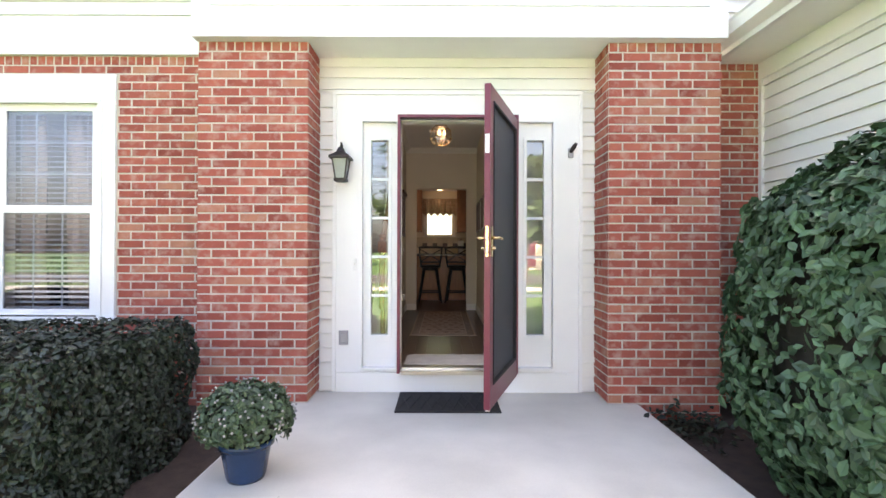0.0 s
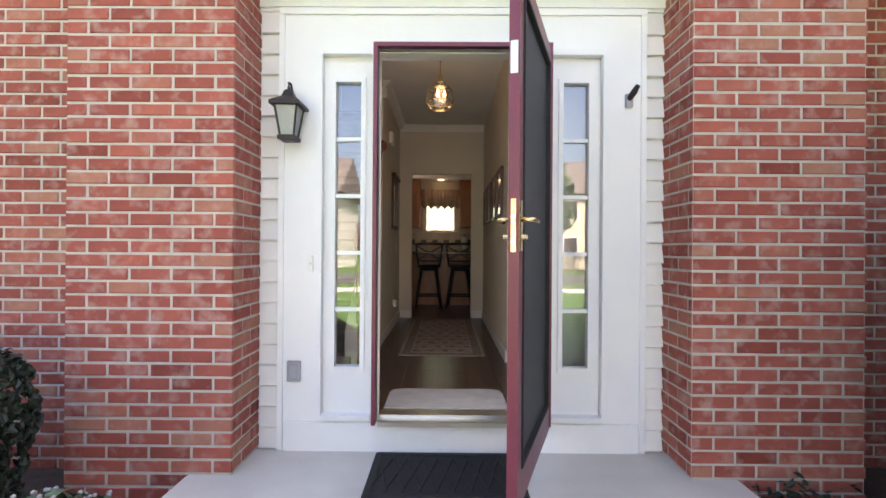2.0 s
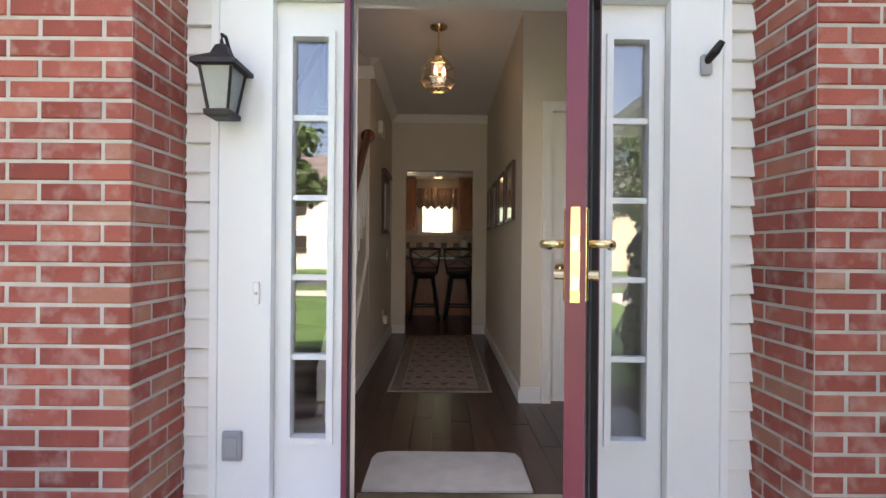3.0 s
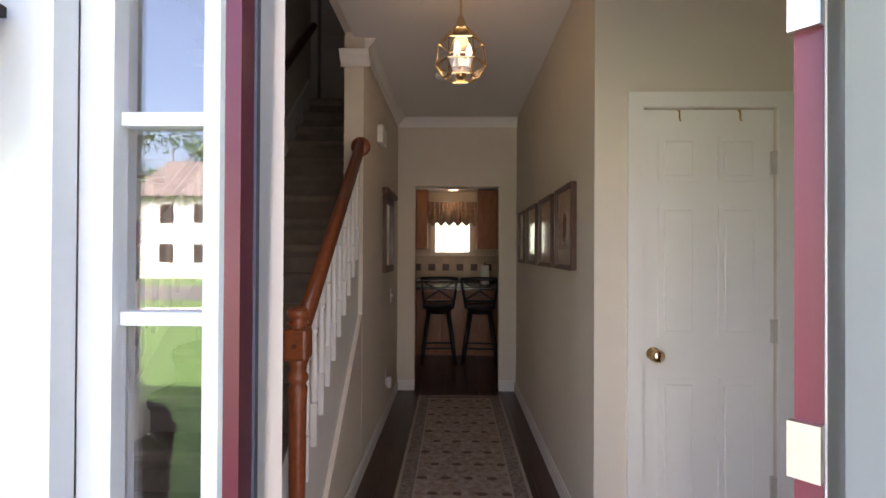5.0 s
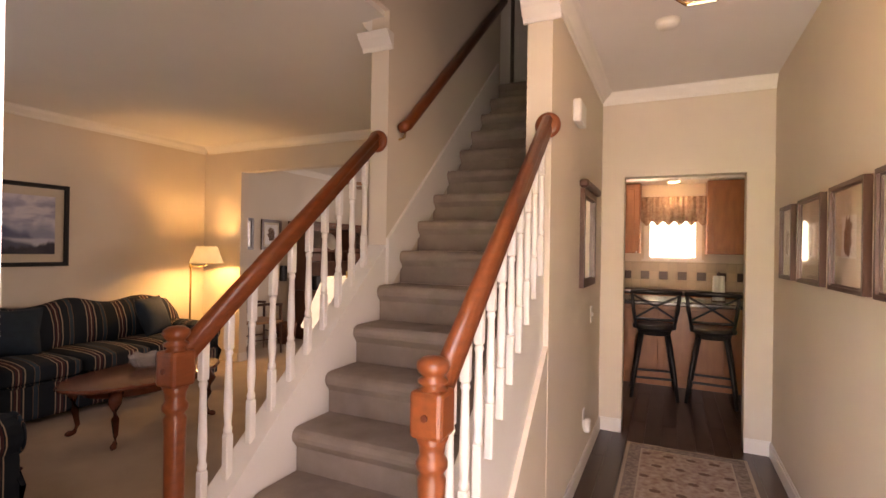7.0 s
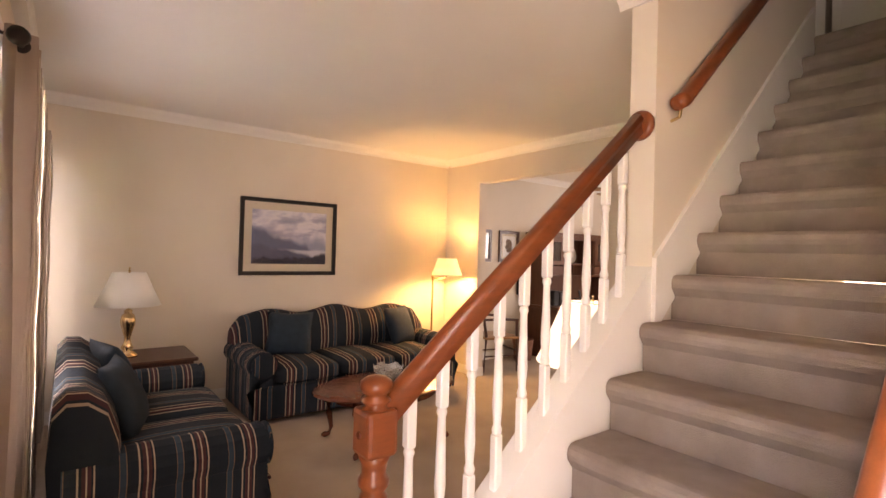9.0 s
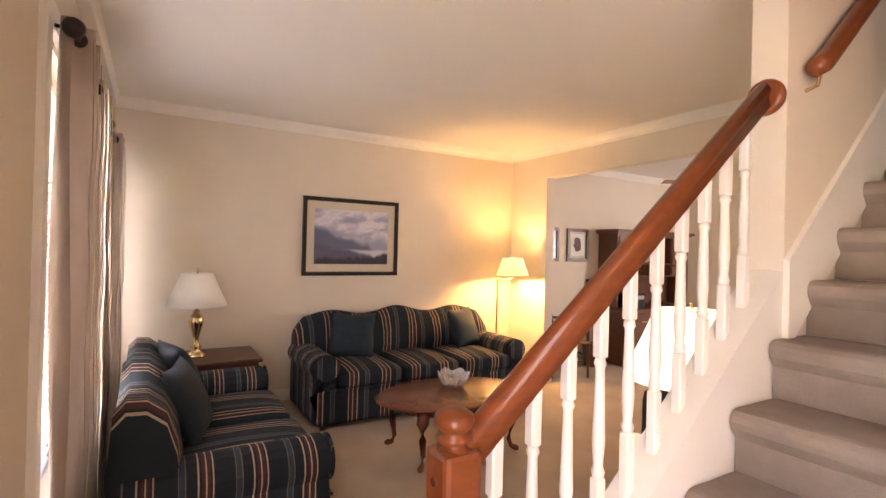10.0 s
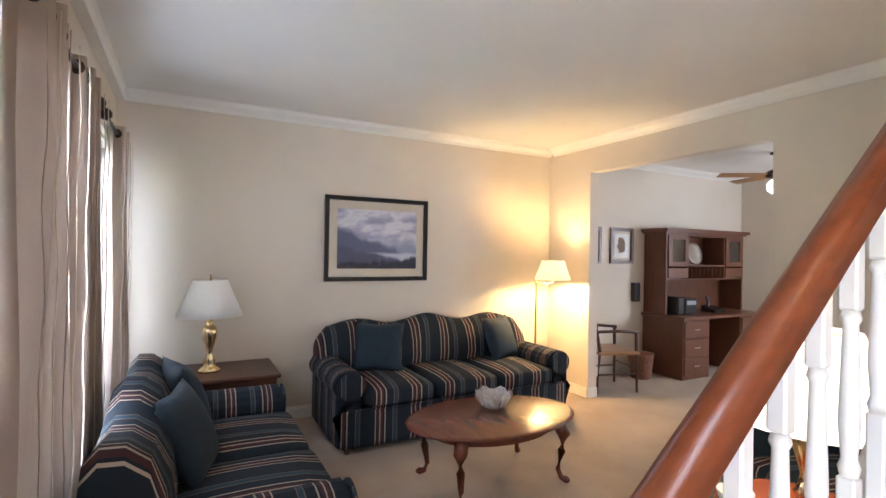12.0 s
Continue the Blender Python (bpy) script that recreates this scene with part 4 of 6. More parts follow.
part("insect_screen", B(0.08, 0.855, -0.003, 0.003, 0.14, 1.97), SCREEN, sd, "grey woven insect screen")
part("screen_frame", boxes((0.075, 0.09, -0.026, 0.026, 0.14, 1.97), (0.845, 0.86, -0.026, 0.026, 0.14, 1.97), (0.09, 0.845, -0.026, 0.026, 1.955, 1.97), (0.09, 0.845, -0.026, 0.026, 0.14, 0.155)), RUBBER, sd)
lock = part("lock_plate", B(0.9405, 0.944, -0.0095, 0.0095, 0.965, 1.16), BRASS, sd, "tall brass lock plate")
part("latch", boxes((0.944, 0.954, -0.007, 0.007, 1.07, 1.10), (0.944, 0.950, -0.008, 0.008, 0.99, 1.02)), NICKEL, lock)
for s in (-1, 1):
    pl = part("handle_plate", B(0.88, 0.925, s * 0.0205 - 0.004, s * 0.0205 + 0.004, 0.965, 1.16, bev=0.003), BRASS, sd, "brass handle plate")
    part("lever", tube(bmesh.new(), [(0.903, s * 0.02, 1.085), (0.903, s * 0.062, 1.085), (0.89, s * 0.07, 1.085), (0.82, s * 0.072, 1.08), (0.80, s * 0.066, 1.078)], [0.009, 0.009, 0.009, 0.008, 0.006], 10), BRASS, pl, "brass lever handle", True)
    part("key_knob", tube(bmesh.new(), [(0.903, s * 0.02, 1.02), (0.903, s * 0.045, 1.02)], 0.011, 10), BRASS, pl)
part("strike", B(0.941, 0.945, -0.014, 0.014, 1.62, 1.74), WHITE, sd)


def lantern(x, z):
    t = thing("wall_lantern", (x, 4.0, z), "dark bronze wall lantern with frosted glass", "wall lamp")
    t.scale = (0.84, 0.9, 0.95)
    part("back_plate", B(-0.035, 0.035, -0.022, 0.0, -0.06, 0.10, bev=0.008), BRONZE, t)
    part("arm", tube(bmesh.new(), [(0, -0.02, 0.06), (0, -0.05, 0.13), (0, -0.09, 0.17), (0, -0.125, 0.165), (0, -0.13, 0.14), (0, -0.115, 0.125)], 0.008), BRONZE, t, "", True)
    c = -0.115
    part("roof", lathe(bmesh.new(), [(0.018, 0.13), (0.035, 0.12), (0.055, 0.085), (0.12, 0.055), (0.138, 0.045), (0.138, 0.028), (0.105, 0.026)], 0, c, 4, 1, math.pi / 4), BRONZE, t)
    part("glass", lathe(bmesh.new(), [(0.056, -0.14), (0.095, 0.028)], 0, c, 4, 1, math.pi / 4), mat("frosted_lantern_glass", (0.30, 0.32, 0.30), 0.25, 0, 0.1, 20, 60, 0.1), t, "frosted glass panes")
    for i in range(4):
        a = math.pi / 4 + i * math.pi / 2
        part("corner_bar", tube(bmesh.new(), [(0.06 * math.cos(a), c + 0.06 * math.sin(a), -0.145), (0.10 * math.cos(a), c + 0.10 * math.sin(a), 0.032)], 0.007, 6), BRONZE, t)
    part("base", lathe(bmesh.new(), [(0.055, -0.165), (0.08, -0.16), (0.082, -0.14), (0.07, -0.135)], 0, c, 4, 1, math.pi / 4), BRONZE, t)


lantern(-0.942, 1.69)
t = thing("lamp_bracket", (0.93, 4.0, 1.80), "bare dark metal wall lamp bracket", "bracket")
part("base", B(-0.022, 0.022, -0.02, 0.0, -0.05, 0.03, bev=0.006), GREY, t)
part("arm", tube(bmesh.new(), [(0, -0.01, 0.0), (0.015, -0.05, 0.03), (0.03, -0.07, 0.06)], [0.016, 0.018, 0.012], 8), BRONZE, t)
t = thing("doorbell", (-0.845, 4.0, 0.87), "small white doorbell button", "doorbell")
part("plate", B(-0.012, 0.012, -0.014, 0, -0.045, 0.045, bev=0.003), WHITE, t)
part("button", lathe(bmesh.new(), [(0.006, -0.006), (0.006, 0.006)], 0, -0.016, 10), NICKEL, t)
t = thing("outlet_box", (-0.935, 3.998, 0.265), "grey weatherproof outlet cover", "outlet")
part("plate", B(-0.038, 0.038, -0.02, 0, -0.058, 0.058, bev=0.004), GREY, t)
part("cover", B(-0.026, 0.026, -0.028, -0.02, -0.04, 0.04, bev=0.004), GREY, t)

t = thing("doormat", (-0.08, 3.70, PORCH), "black rubber doormat before the door", "doormat")
part("base", B(-0.385, 0.385, -0.235, 0.25, 0, 0.010, bev=0.003), RUBBER, t)
part("rim", boxes((-0.375, 0.375, -0.228, -0.20, 0.010, 0.015), (-0.375, 0.375, 0.215, 0.243, 0.010, 0.015), (-0.375, -0.345, -0.2, 0.215, 0.010, 0.015), (0.345, 0.375, -0.2, 0.215, 0.010, 0.015)), RUBBER, t)
for i in range(9):
    for s in (-1, 1):
        bm = tube(bmesh.new(), [(-0.32 + i * 0.08 - s * 0.09 * 0.5, -0.19, 0.012), (-0.32 + i * 0.08 + s * 0.045, 0.205, 0.012)], 0.005, 4)
        part("rib", bm, RUBBER, t)


# things across the street, seen in the glass
def house(x, y, w, label, wallm):
    t = thing("house", (x, y, GROUND), label, "house", "houses across the street")
    part("wall", B(-w / 2, w / 2, -8, 0, 0, 5.2), wallm, t)
    part("roof", prism(bmesh.new(), [(-8.5, 5.2), (0.5, 5.2), (-4, 8.2)], "x", -w / 2 - 0.4, w / 2 + 0.4), ROOF, t)
    part("door", B(-0.5, 0.5, 0, 0.05, 0.2, 2.3), MAROON, t)
    for px in (-w * 0.35, -w * 0.18, w * 0.18, w * 0.35):
        for z in (0.9, 3.4):
            wd = part("window", B(px - 0.55, px + 0.55, 0, 0.06, z, z + 1.4), WHITE, t)
            part("pane", B(px - 0.45, px + 0.45, 0.06, 0.07, z + 0.1, z + 1.3), GRANITE, wd)


house(-14, -26, 13, "two-storey white house with a shingled roof", SIDING)
house(6, -27, 14, "two-storey beige brick house with a shingled roof", MATBOARD)
house(25, -26, 13, "two-storey white house with a shingled roof", SIDING)


def tree(x, y, h, seed):
    r = random.Random(seed)
    t = thing("tree", (x, y, GROUND), "leafy green street tree", "tree", "street trees")
    bm = tube(bmesh.new(), [(0, 0, 0), (0.1, 0, h * 0.3), (0, 0.1, h * 0.8)], [0.2, 0.15, 0.04], 8)
    for k in range(7):
        a, z = k * 0.9, h * (0.3 + 0.06 * k)
        tube(bm, [(0.05, 0, z), (h * 0.13 * math.cos(a), h * 0.13 * math.sin(a), z + h * 0.12), (h * 0.22 * math.cos(a), h * 0.22 * math.sin(a), z + h * 0.2)], [0.07, 0.04, 0.015], 6)
    part("trunk", bm, BARK, t)
    pts = []
    for k in range(26):
        a, rr = r.uniform(0, 6.28), h * 0.24 * math.sqrt(r.random())
        c = Vector((rr * math.cos(a), rr * math.sin(a), h * r.uniform(0.4, 0.95)))
        for i in range(90):
            d = Vector((r.gauss(0, 1), r.gauss(0, 1), r.gauss(0, 1))).normalized()
            pts.append((c + d * h * 0.1 * r.uniform(0.6, 1), d))
    leaves("crown", leaf_cloud(pts, 0.34, r, 0.8), TREELEAF, t)


for x, y, h, s in ((-6, -11, 6, 1), (-22, -10, 7, 2), (11, -21, 8, 3), (-4, -36, 12, 4), (16, -36, 12, 5), (-24, -36, 13, 6), (3, -11, 5, 7)):
    tree(x, y, h, s)


# ---- things in the hall and on the stairs ----
SLOPE = RISE / RUN


def balustrade(x):
    """Oak newel with a turned top, white turned balusters and an oak rail that ends in a rosette."""
    t = thing("balustrade", (x, 5.06, 0), "white turned balusters under an orange oak handrail", "balustrade", "stair balustrades")
    newel = part("newel_post", lathe(bmesh.new(), [(0.042, 0.0), (0.042, 0.10), (0.034, 0.12), (0.030, 0.45), (0.033, 0.80), (0.036, 0.86), (0.028, 0.875), (0.040, 0.89), (0.040, 0.905), (0.030, 0.92), (0.034, 0.945), (0.042, 0.965), (0.03, 0.97)], seg=20), OAK, t, "", True)
    part("block", B(-0.044, 0.044, -0.044, 0.044, 0.965, 1.082, bev=0.012, segs=2), OAK, newel)
    part("finial", lathe(bmesh.new(), [(0.038, 1.08), (0.026, 1.088), (0.038, 1.098), (0.038, 1.104), (0.026, 1.112), (0.036, 1.122), (0.042, 1.134), (0.040, 1.148), (0.026, 1.158), (0.002, 1.162)], seg=20), OAK, newel, "", True)
    b = part("bolt_plug", lathe(bmesh.new(), [(0.009, 0), (0.009, 0.004)], seg=10), CHERRY, newel)
    b.matrix_basis = pose(0, -0.044, 1.02, 90)
    za, zb = 1.07, 2.02
    prof = [(-0.025, -0.03), (-0.019, -0.005), (-0.026, 0.010), (-0.018, 0.027), (0.0, 0.034), (0.018, 0.027), (0.026, 0.010), (0.019, -0.005), (0.025, -0.03)]
    bm = bmesh.new()
    ends = []
    for y, z in ((0.03, za), (1.17, zb)):
        ends.append([bm.verts.new((u, y - 0.5 * v, z + v)) for u, v in prof])
    n = len(prof)
    for i in range(n):
        bm.faces.new((ends[0][i], ends[0][(i + 1) % n], ends[1][(i + 1) % n], ends[1][i]))
    bm.faces.new(ends[0])
    bm.faces.new(ends[1][::-1])
    part("handrail", bm, OAK, t, "", True)
    ro = part("rosette", lathe(bmesh.new(), [(0.06, 0), (0.06, 0.012), (0.052, 0.022), (0.04, 0.026), (0.002, 0.028)], seg=24), OAK, t, "round oak rosette", True)
    ro.matrix_basis = pose(0, 1.189, zb - 0.01, 90)
    for i in range(10):
        y = 0.105 + i * 0.107
        lo = (5.06 + y - 4.92) * SLOPE + 0.270
        hi = za + (zb - za) * (y - 0.03) / 1.14 - 0.03
        l = hi - lo
        bl = part("baluster", lathe(bmesh.new(), [(0.0135, lo + 0.16), (0.017, lo + 0.175), (0.012, lo + 0.19), (0.0165, lo + 0.25), (0.014, lo + 0.45 * l + 0.06), (0.0115, hi - 0.17), (0.016, hi - 0.16), (0.012, hi - 0.145)], 0, y, 12), INWHITE, t, "", True)
        for a, b in ((lo - 0.02, lo + 0.16), (hi - 0.145, hi + 0.02)):
            part("square_end", B(-0.0148, 0.0148, y - 0.0148, y + 0.0148, a, b, bev=0.004), INWHITE, bl)


balustrade(-1.69)
balustrade(-0.755)
t = thing("wall_handrail", (-1.585, 6.33, 2.075), "orange oak handrail fixed along the stair wall", "handrail")
bm = bmesh.new()
tube(bm, [(0, 0, 0.02), (0, 0.05, 0.045), (0, 1.75, 0.045 + 1.70 * SLOPE)], [0.030, 0.033, 0.033], 12)
part("rail", bm, OAK, t, "", True)
for y in (0.04, 0.85, 1.6):
    part("bracket", tube(bmesh.new(), [(-0.045, y, y * SLOPE - 0.07), (-0.01, y, y * SLOPE - 0.06), (0, y, y * SLOPE)], 0.007), BRASS, t, "brass rail bracket")

# chandelier
t = thing("chandelier", (-0.15, 5.66, H), "brass hexagonal glass pendant lantern, lit", "pendant lamp")
part("canopy", lathe(bmesh.new(), [(0.065, 0), (0.065, -0.008), (0.04, -0.025), (0.012, -0.035)][::-1], seg=20), BRASS, t, "", True)
part("chain", tube(bmesh.new(), [(0, 0, -0.03), (0, 0, -0.20)], 0.006, 6), BRASS, t)
part("crown_cap", lathe(bmesh.new(), [(0.05, -0.275), (0.045, -0.26), (0.03, -0.25), (0.022, -0.225), (0.012, -0.20)], seg=12), BRASS, t)
RI = [(0.05, -0.27), (0.11, -0.335), (0.125, -0.44), (0.085, -0.50)]
for i in range(6):
    a, b = i * math.pi / 3, (i + 1) * math.pi / 3
    P = lambda r, z, q: (r * math.cos(q), r * math.sin(q), z)
    part("rib", tube(bmesh.new(), [P(r, z, a) for r, z in RI], 0.0045, 6), BRASS, t)
    for r, z in RI:
        part("cross_bar", tube(bmesh.new(), [P(r, z, a), P(r, z, b)], 0.0045, 6), BRASS, t)
    for (r0, z0), (r1, z1) in zip(RI, RI[1:]):
        bm = bmesh.new()
        bm.faces.new([bm.verts.new(P(r * 0.985, z, q)) for r, z, q in ((r0, z0, a), (r0, z0, b), (r1, z1, b), (r1, z1, a))])
        p = part("pane", bm, PANE, t)
        p.visible_shadow = False
part("candle_holder", lathe(bmesh.new(), [(0.01, -0.51), (0.03, -0.49), (0.02, -0.47), (0.05, -0.46), (0.012, -0.45)], seg=14), BRASS, t, "", True)
for i in range(3):
    a = i * 2.1
    part("candle_sleeve", lathe(bmesh.new(), [(0.01, -0.46), (0.01, -0.40)], 0.04 * math.cos(a), 0.04 * math.sin(a), 10), PAPER, t)
    o = part("bulb", lathe(bmesh.new(), [(0.008, -0.40), (0.015, -0.38), (0.010, -0.35), (0.001, -0.33)], 0.04 * math.cos(a), 0.04 * math.sin(a), 10), BULB, t, "glowing flame bulb", True)
    o.visible_shadow = False
for o in t.children:
    if not o.name.startswith("canopy"):
        o.location.z += 0.035

t = thing("smoke_detector", (-0.26, 6.9, H), "round cream smoke detector on the ceiling", "smoke detector")
part("base", lathe(bmesh.new(), [(0.05, -0.035), (0.062, -0.02), (0.065, 0.0)], seg=24), INWHITE, t, "", True)
t = thing("door_chime", (-0.74, 6.88, 2.22), "small cream door chime box on the wall", "door chime")
part("box", B(0, 0.045, -0.10, 0.10, -0.06, 0.07, bev=0.008), INWHITE, t)
t = thing("light_switch", (-0.74, 7.6, 0.98), "white wall light switch", "switch")
part("plate", B(0, 0.006, -0.035, 0.035, -0.058, 0.058, bev=0.002), INWHITE, t)
part("toggle", B(0.006, 0.016, -0.005, 0.005, -0.012, 0.012), INWHITE, t)
t = thing("night_light", (-0.74, 7.3, 0.33), "white plug-in night light in a wall socket", "night light")
part("socket_plate", B(0, 0.006, -0.035, 0.035, -0.058, 0.058, bev=0.002), INWHITE, t)
part("light", B(0.006, 0.05, -0.03, 0.03, -0.09, 0.0, bev=0.012), INWHITE, t)

# hall pictures and mirror


def framed(name, loc, rz, w, h, frame_m, inner, label, category, border=0.03, mat_w=0.09, group="", art=None):
    """A picture in its own space: x along the wall, y out of the wall (towards -y), z up."""
    t = thing(name, loc, label, category, group, rz)
    a, b = w / 2, h / 2
    part("frame", boxes((-a, -a + border, -0.028, 0, -b, b), (a - border, a, -0.028, 0, -b, b), (-a + border, a - border, -0.028, 0, b - border, b), (-a + border, a - border, -0.028, 0, -b, -b + border)), frame_m, t)
    part("lip", boxes((-a + border, -a + border + 0.008, -0.018, 0, -b + border, b - border), (a - border - 0.008, a - border, -0.018, 0, -b + border, b - border), (-a + border, a - border, -0.0175, 0, b - border - 0.008, b - border), (-a + border, a - border, -0.0175, 0, -b + border, -b + border + 0.008)), frame_m, t)
    part("mat_board", B(-a + border, a - border, -0.009, -0.002, -b + border, b - border), inner, t)
    if art:
        q = border + mat_w
        part("print", B(-a + q, a - q, -0.013, -0.009, -b + q, b - q), art, t)
        g = part("glazing", B(-a + border, a - border, -0.0165, -0.0155, -b + border, b - border), PICTURE_GLASS, t)
        g.visible_shadow = False
    return t


for y, w in ((7.60, 0.34), (7.05, 0.46), (6.465, 0.44), (5.93, 0.42)):
    t = framed("picture", (0.435, y, 1.50), -90, w, 0.45, DARKWOOD, MATBOARD, "small framed botanical print in a dark frame", "picture", 0.018, 0.12, "pictures along the hall", PAPER)
    part("drawing", lumpy(bmesh.new(), (0, -0.0135, 0.0), (0.04, 0.001, 0.07), 6, 0.9, 3), INK, t)
t = framed("wall_mirror", (-0.74, 7.33, 1.51), 90, 0.52, 0.62, DARKWOOD, MIRROR, "dark framed mirror with a moulded top", "mirror", 0.045)
part("cornice", B(-0.30, 0.30, -0.055, 0, 0.31, 0.36, bev=0.01), DARKWOOD, t)

# runner rug and inside mat
t = thing("runner_rug", (-0.12, 6.77, 0.0), "cream patterned runner rug with a dark border", "rug")
part("border_edge", B(-0.385, 0.385, -1.14, 1.14, 0.001, 0.006), RUG_LINE, t)
part("border", B(-0.365, 0.365, -1.12, 1.12, 0.006, 0.008), RUG_BAND, t, "dark flowered border")
part("inner_line", B(-0.285, 0.285, -1.04, 1.04, 0.008, 0.009), RUG_LINE, t)
part("field", B(-0.275, 0.275, -1.03, 1.03, 0.009, 0.010), RUG_FIELD, t)
me = None
for i in range(11):
    for j in range(4):
        x, y = -0.21 + j * 0.14 + (0.035 if i % 2 else -0.035), -0.95 + i * 0.19
        if me is None:
            o = part("flower_motif", lathe(bmesh.new(), [(0.035, 0.0), (0.035, 0.0015)], seg=7), mat("red_brown_pile", (0.18, 0.07, 0.05), 0.97, 0, 0.4, 40, 300, 0.6, second=(0.10, 0.09, 0.05)), t)
            me = o.data
        else:
            o = new("flower_motif", me)
            o.parent = t
        o.location = (x, y, 0.010)
        o.scale = (0.8 + 0.3 * ((i * 7 + j * 3) % 5) / 5, 0.6, 1)
t = thing("entry_mat", (-0.08, 4.36, 0.0), "pale grey mat just inside the door", "doormat")
prof = [(-0.37, -0.2), (0.37, -0.2), (0.37, 0.12), (0.35, 0.18), (0.29, 0.2), (-0.29, 0.2), (-0.35, 0.18), (-0.37, 0.12)]
part("mat", prism(bmesh.new(), prof, "z", 0.001, 0.012), mat("pale_mat", (0.42, 0.40, 0.37), 0.95, 0, 0.15, 10, 250, 0.6), t)

# ---- things in the kitchen ----
t = thing("window_5", (-0.21, 11.6, 1.34), "small white kitchen window over the sink", "window", kind="structure")
part("window_frame", boxes((-0.37, -0.29, -0.02, 0.05, 0, 0.71), (0.29, 0.37, -0.02, 0.05, 0, 0.71), (-0.29, 0.29, -0.02, 0.05, 0.64, 0.71), (-0.29, 0.29, -0.02, 0.05, 0.0, 0.03), (-0.40, 0.40, -0.05, 0.02, -0.03, 0.0)), INWHITE, t)
p = part("pane", B(-0.29, 0.29, 0.01, 0.015, 0.03, 0.64), PANE, t)
p.visible_shadow = False
t = thing("valance", (-0.21, 11.53, 1.86), "gathered floral window valance", "valance")
bm = bmesh.new()
cols = []
for i in range(61):
    x = -0.44 + 0.88 * i / 60
    w = 0.02 * math.sin(i * 1.3)
    cols.append([bm.verts.new((x, w - 0.012, -0.02 + 0.03 * math.sin(i * 0.65))), bm.verts.new((x, w * 0.4, 0.36)), bm.verts.new((x, w * 0.4 + 0.012, 0.36)), bm.verts.new((x, w, -0.02 + 0.03 * math.sin(i * 0.65)))])
for a, b in zip(cols, cols[1:]):
    for k in range(4):
        bm.faces.new((a[k], b[k], b[(k + 1) % 4], a[(k + 1) % 4]))
part("cloth", bm, VALANCE, t, "", True)


def cabinet(x0, x1, y0, y1, z0, z1, doors, name="wall_cabinet", label="honey brown wooden kitchen wall cabinet"):
    t = thing(name, ((x0 + x1) / 2, y1, z0), label, "cabinet", "kitchen cabinets")
    a, d, h = (x1 - x0) / 2, y0 - y1, z1 - z0
    part("body", B(-a, a, d, 0, 0, h), CABINET, t)
    for i in range(doors):
        u0, u1 = -a + i * 2 * a / doors + 0.01, -a + (i + 1) * 2 * a / doors - 0.01
        dr = part("door", B(u0, u1, d - 0.02, d - 0.001, 0.015, h - 0.015, bev=0.004), CABINET, t)
        part("panel", B(u0 + 0.06, u1 - 0.06, d - 0.027, d - 0.02, 0.08, h - 0.08, bev=0.006), CABINET, dr)
        part("knob", lathe(bmesh.new(), [(0.008, 0.0), (0.012, 0.012), (0.01, 0.024)], u1 - 0.03, d - 0.03, 10), NICKEL, dr)


cabinet(-0.86, -0.62, 11.27, 11.6, 1.42, 2.39, 1)
cabinet(0.20, 0.80, 11.27, 11.6, 1.42, 2.39, 1)
cabinet(0.80, 1.50, 11.27, 11.6, 1.42, 2.39, 2)
for x in (-0.86, -0.26, 0.34, 0.94):
    cabinet(x, x + 0.6, 11.02, 11.6, 0.0, 0.88, 1, "base_cabinet", "honey brown wooden kitchen base cabinet")
t = thing("worktop", (0.3, 11.6, 0.88), "dark stone kitchen worktop", "worktop")
part("top", B(-1.16, 1.25, -0.62, 0, 0, 0.04, bev=0.006), GRANITE, t)
bs = structure("backsplash", B(-0.86, 1.5, 11.585, 11.599, 0.93, 1.30), TILE, "beige tiled backsplash with dark accents", "tiles")
me = {}
for i in range(16):
    for j in range(3):
        m = TILE_DARK if j == 1 and i % 2 == 0 else TILE
        if m.name not in me:
            o = part("tile", B(0.004, 0.116, -0.008, 0.0, 0.004, 0.116), m, bs)
            me[m.name] = o.data
        else:
            o = new("tile", me[m.name])
            o.parent = bs
        o.location = (-0.86 + i * 0.12, 11.585, 0.93 + j * 0.12)
t = thing("breakfast_bar", (0, 9.75, 0), "wooden breakfast bar with a dark worktop", "kitchen counter")
part("body", B(-0.86, 1.5, 0.0, 0.5, 0, 0.88), CABINET, t)
part("worktop", B(-0.86, 1.55, -0.2, 0.55, 0.88, 0.92, bev=0.008), GRANITE, t)
for x in (-0.62, 0.0, 0.62):
    part("front_panel", B(x - 0.28, x + 0.28, -0.012, 0.0, 0.12, 0.82, bev=0.004), CABINET, t)
t = thing("paper_towel_roll", (0.24, 9.95, 0.92), "white paper towel roll standing on the counter", "paper towels")
part("roll", lathe(bmesh.new(), [(0.055, 0.01), (0.058, 0.015), (0.058, 0.265), (0.055, 0.27), (0.02, 0.27)], seg=24), PAPER, t, "", True)
part("stand", lathe(bmesh.new(), [(0.07, 0), (0.07, 0.01), (0.008, 0.012), (0.008, 0.31), (0.002, 0.315)], seg=16), DARKWOOD, t)
structure("ceiling_soffit", B(-0.86, 1.5, 11.16, 11.6, 2.40, H - 0.002), CEIL, "boxed soffit over the kitchen sink", "ceiling")
t = thing("recessed_light", (-0.20, 11.33, 2.40), "round recessed ceiling light, lit warm", "ceiling light")
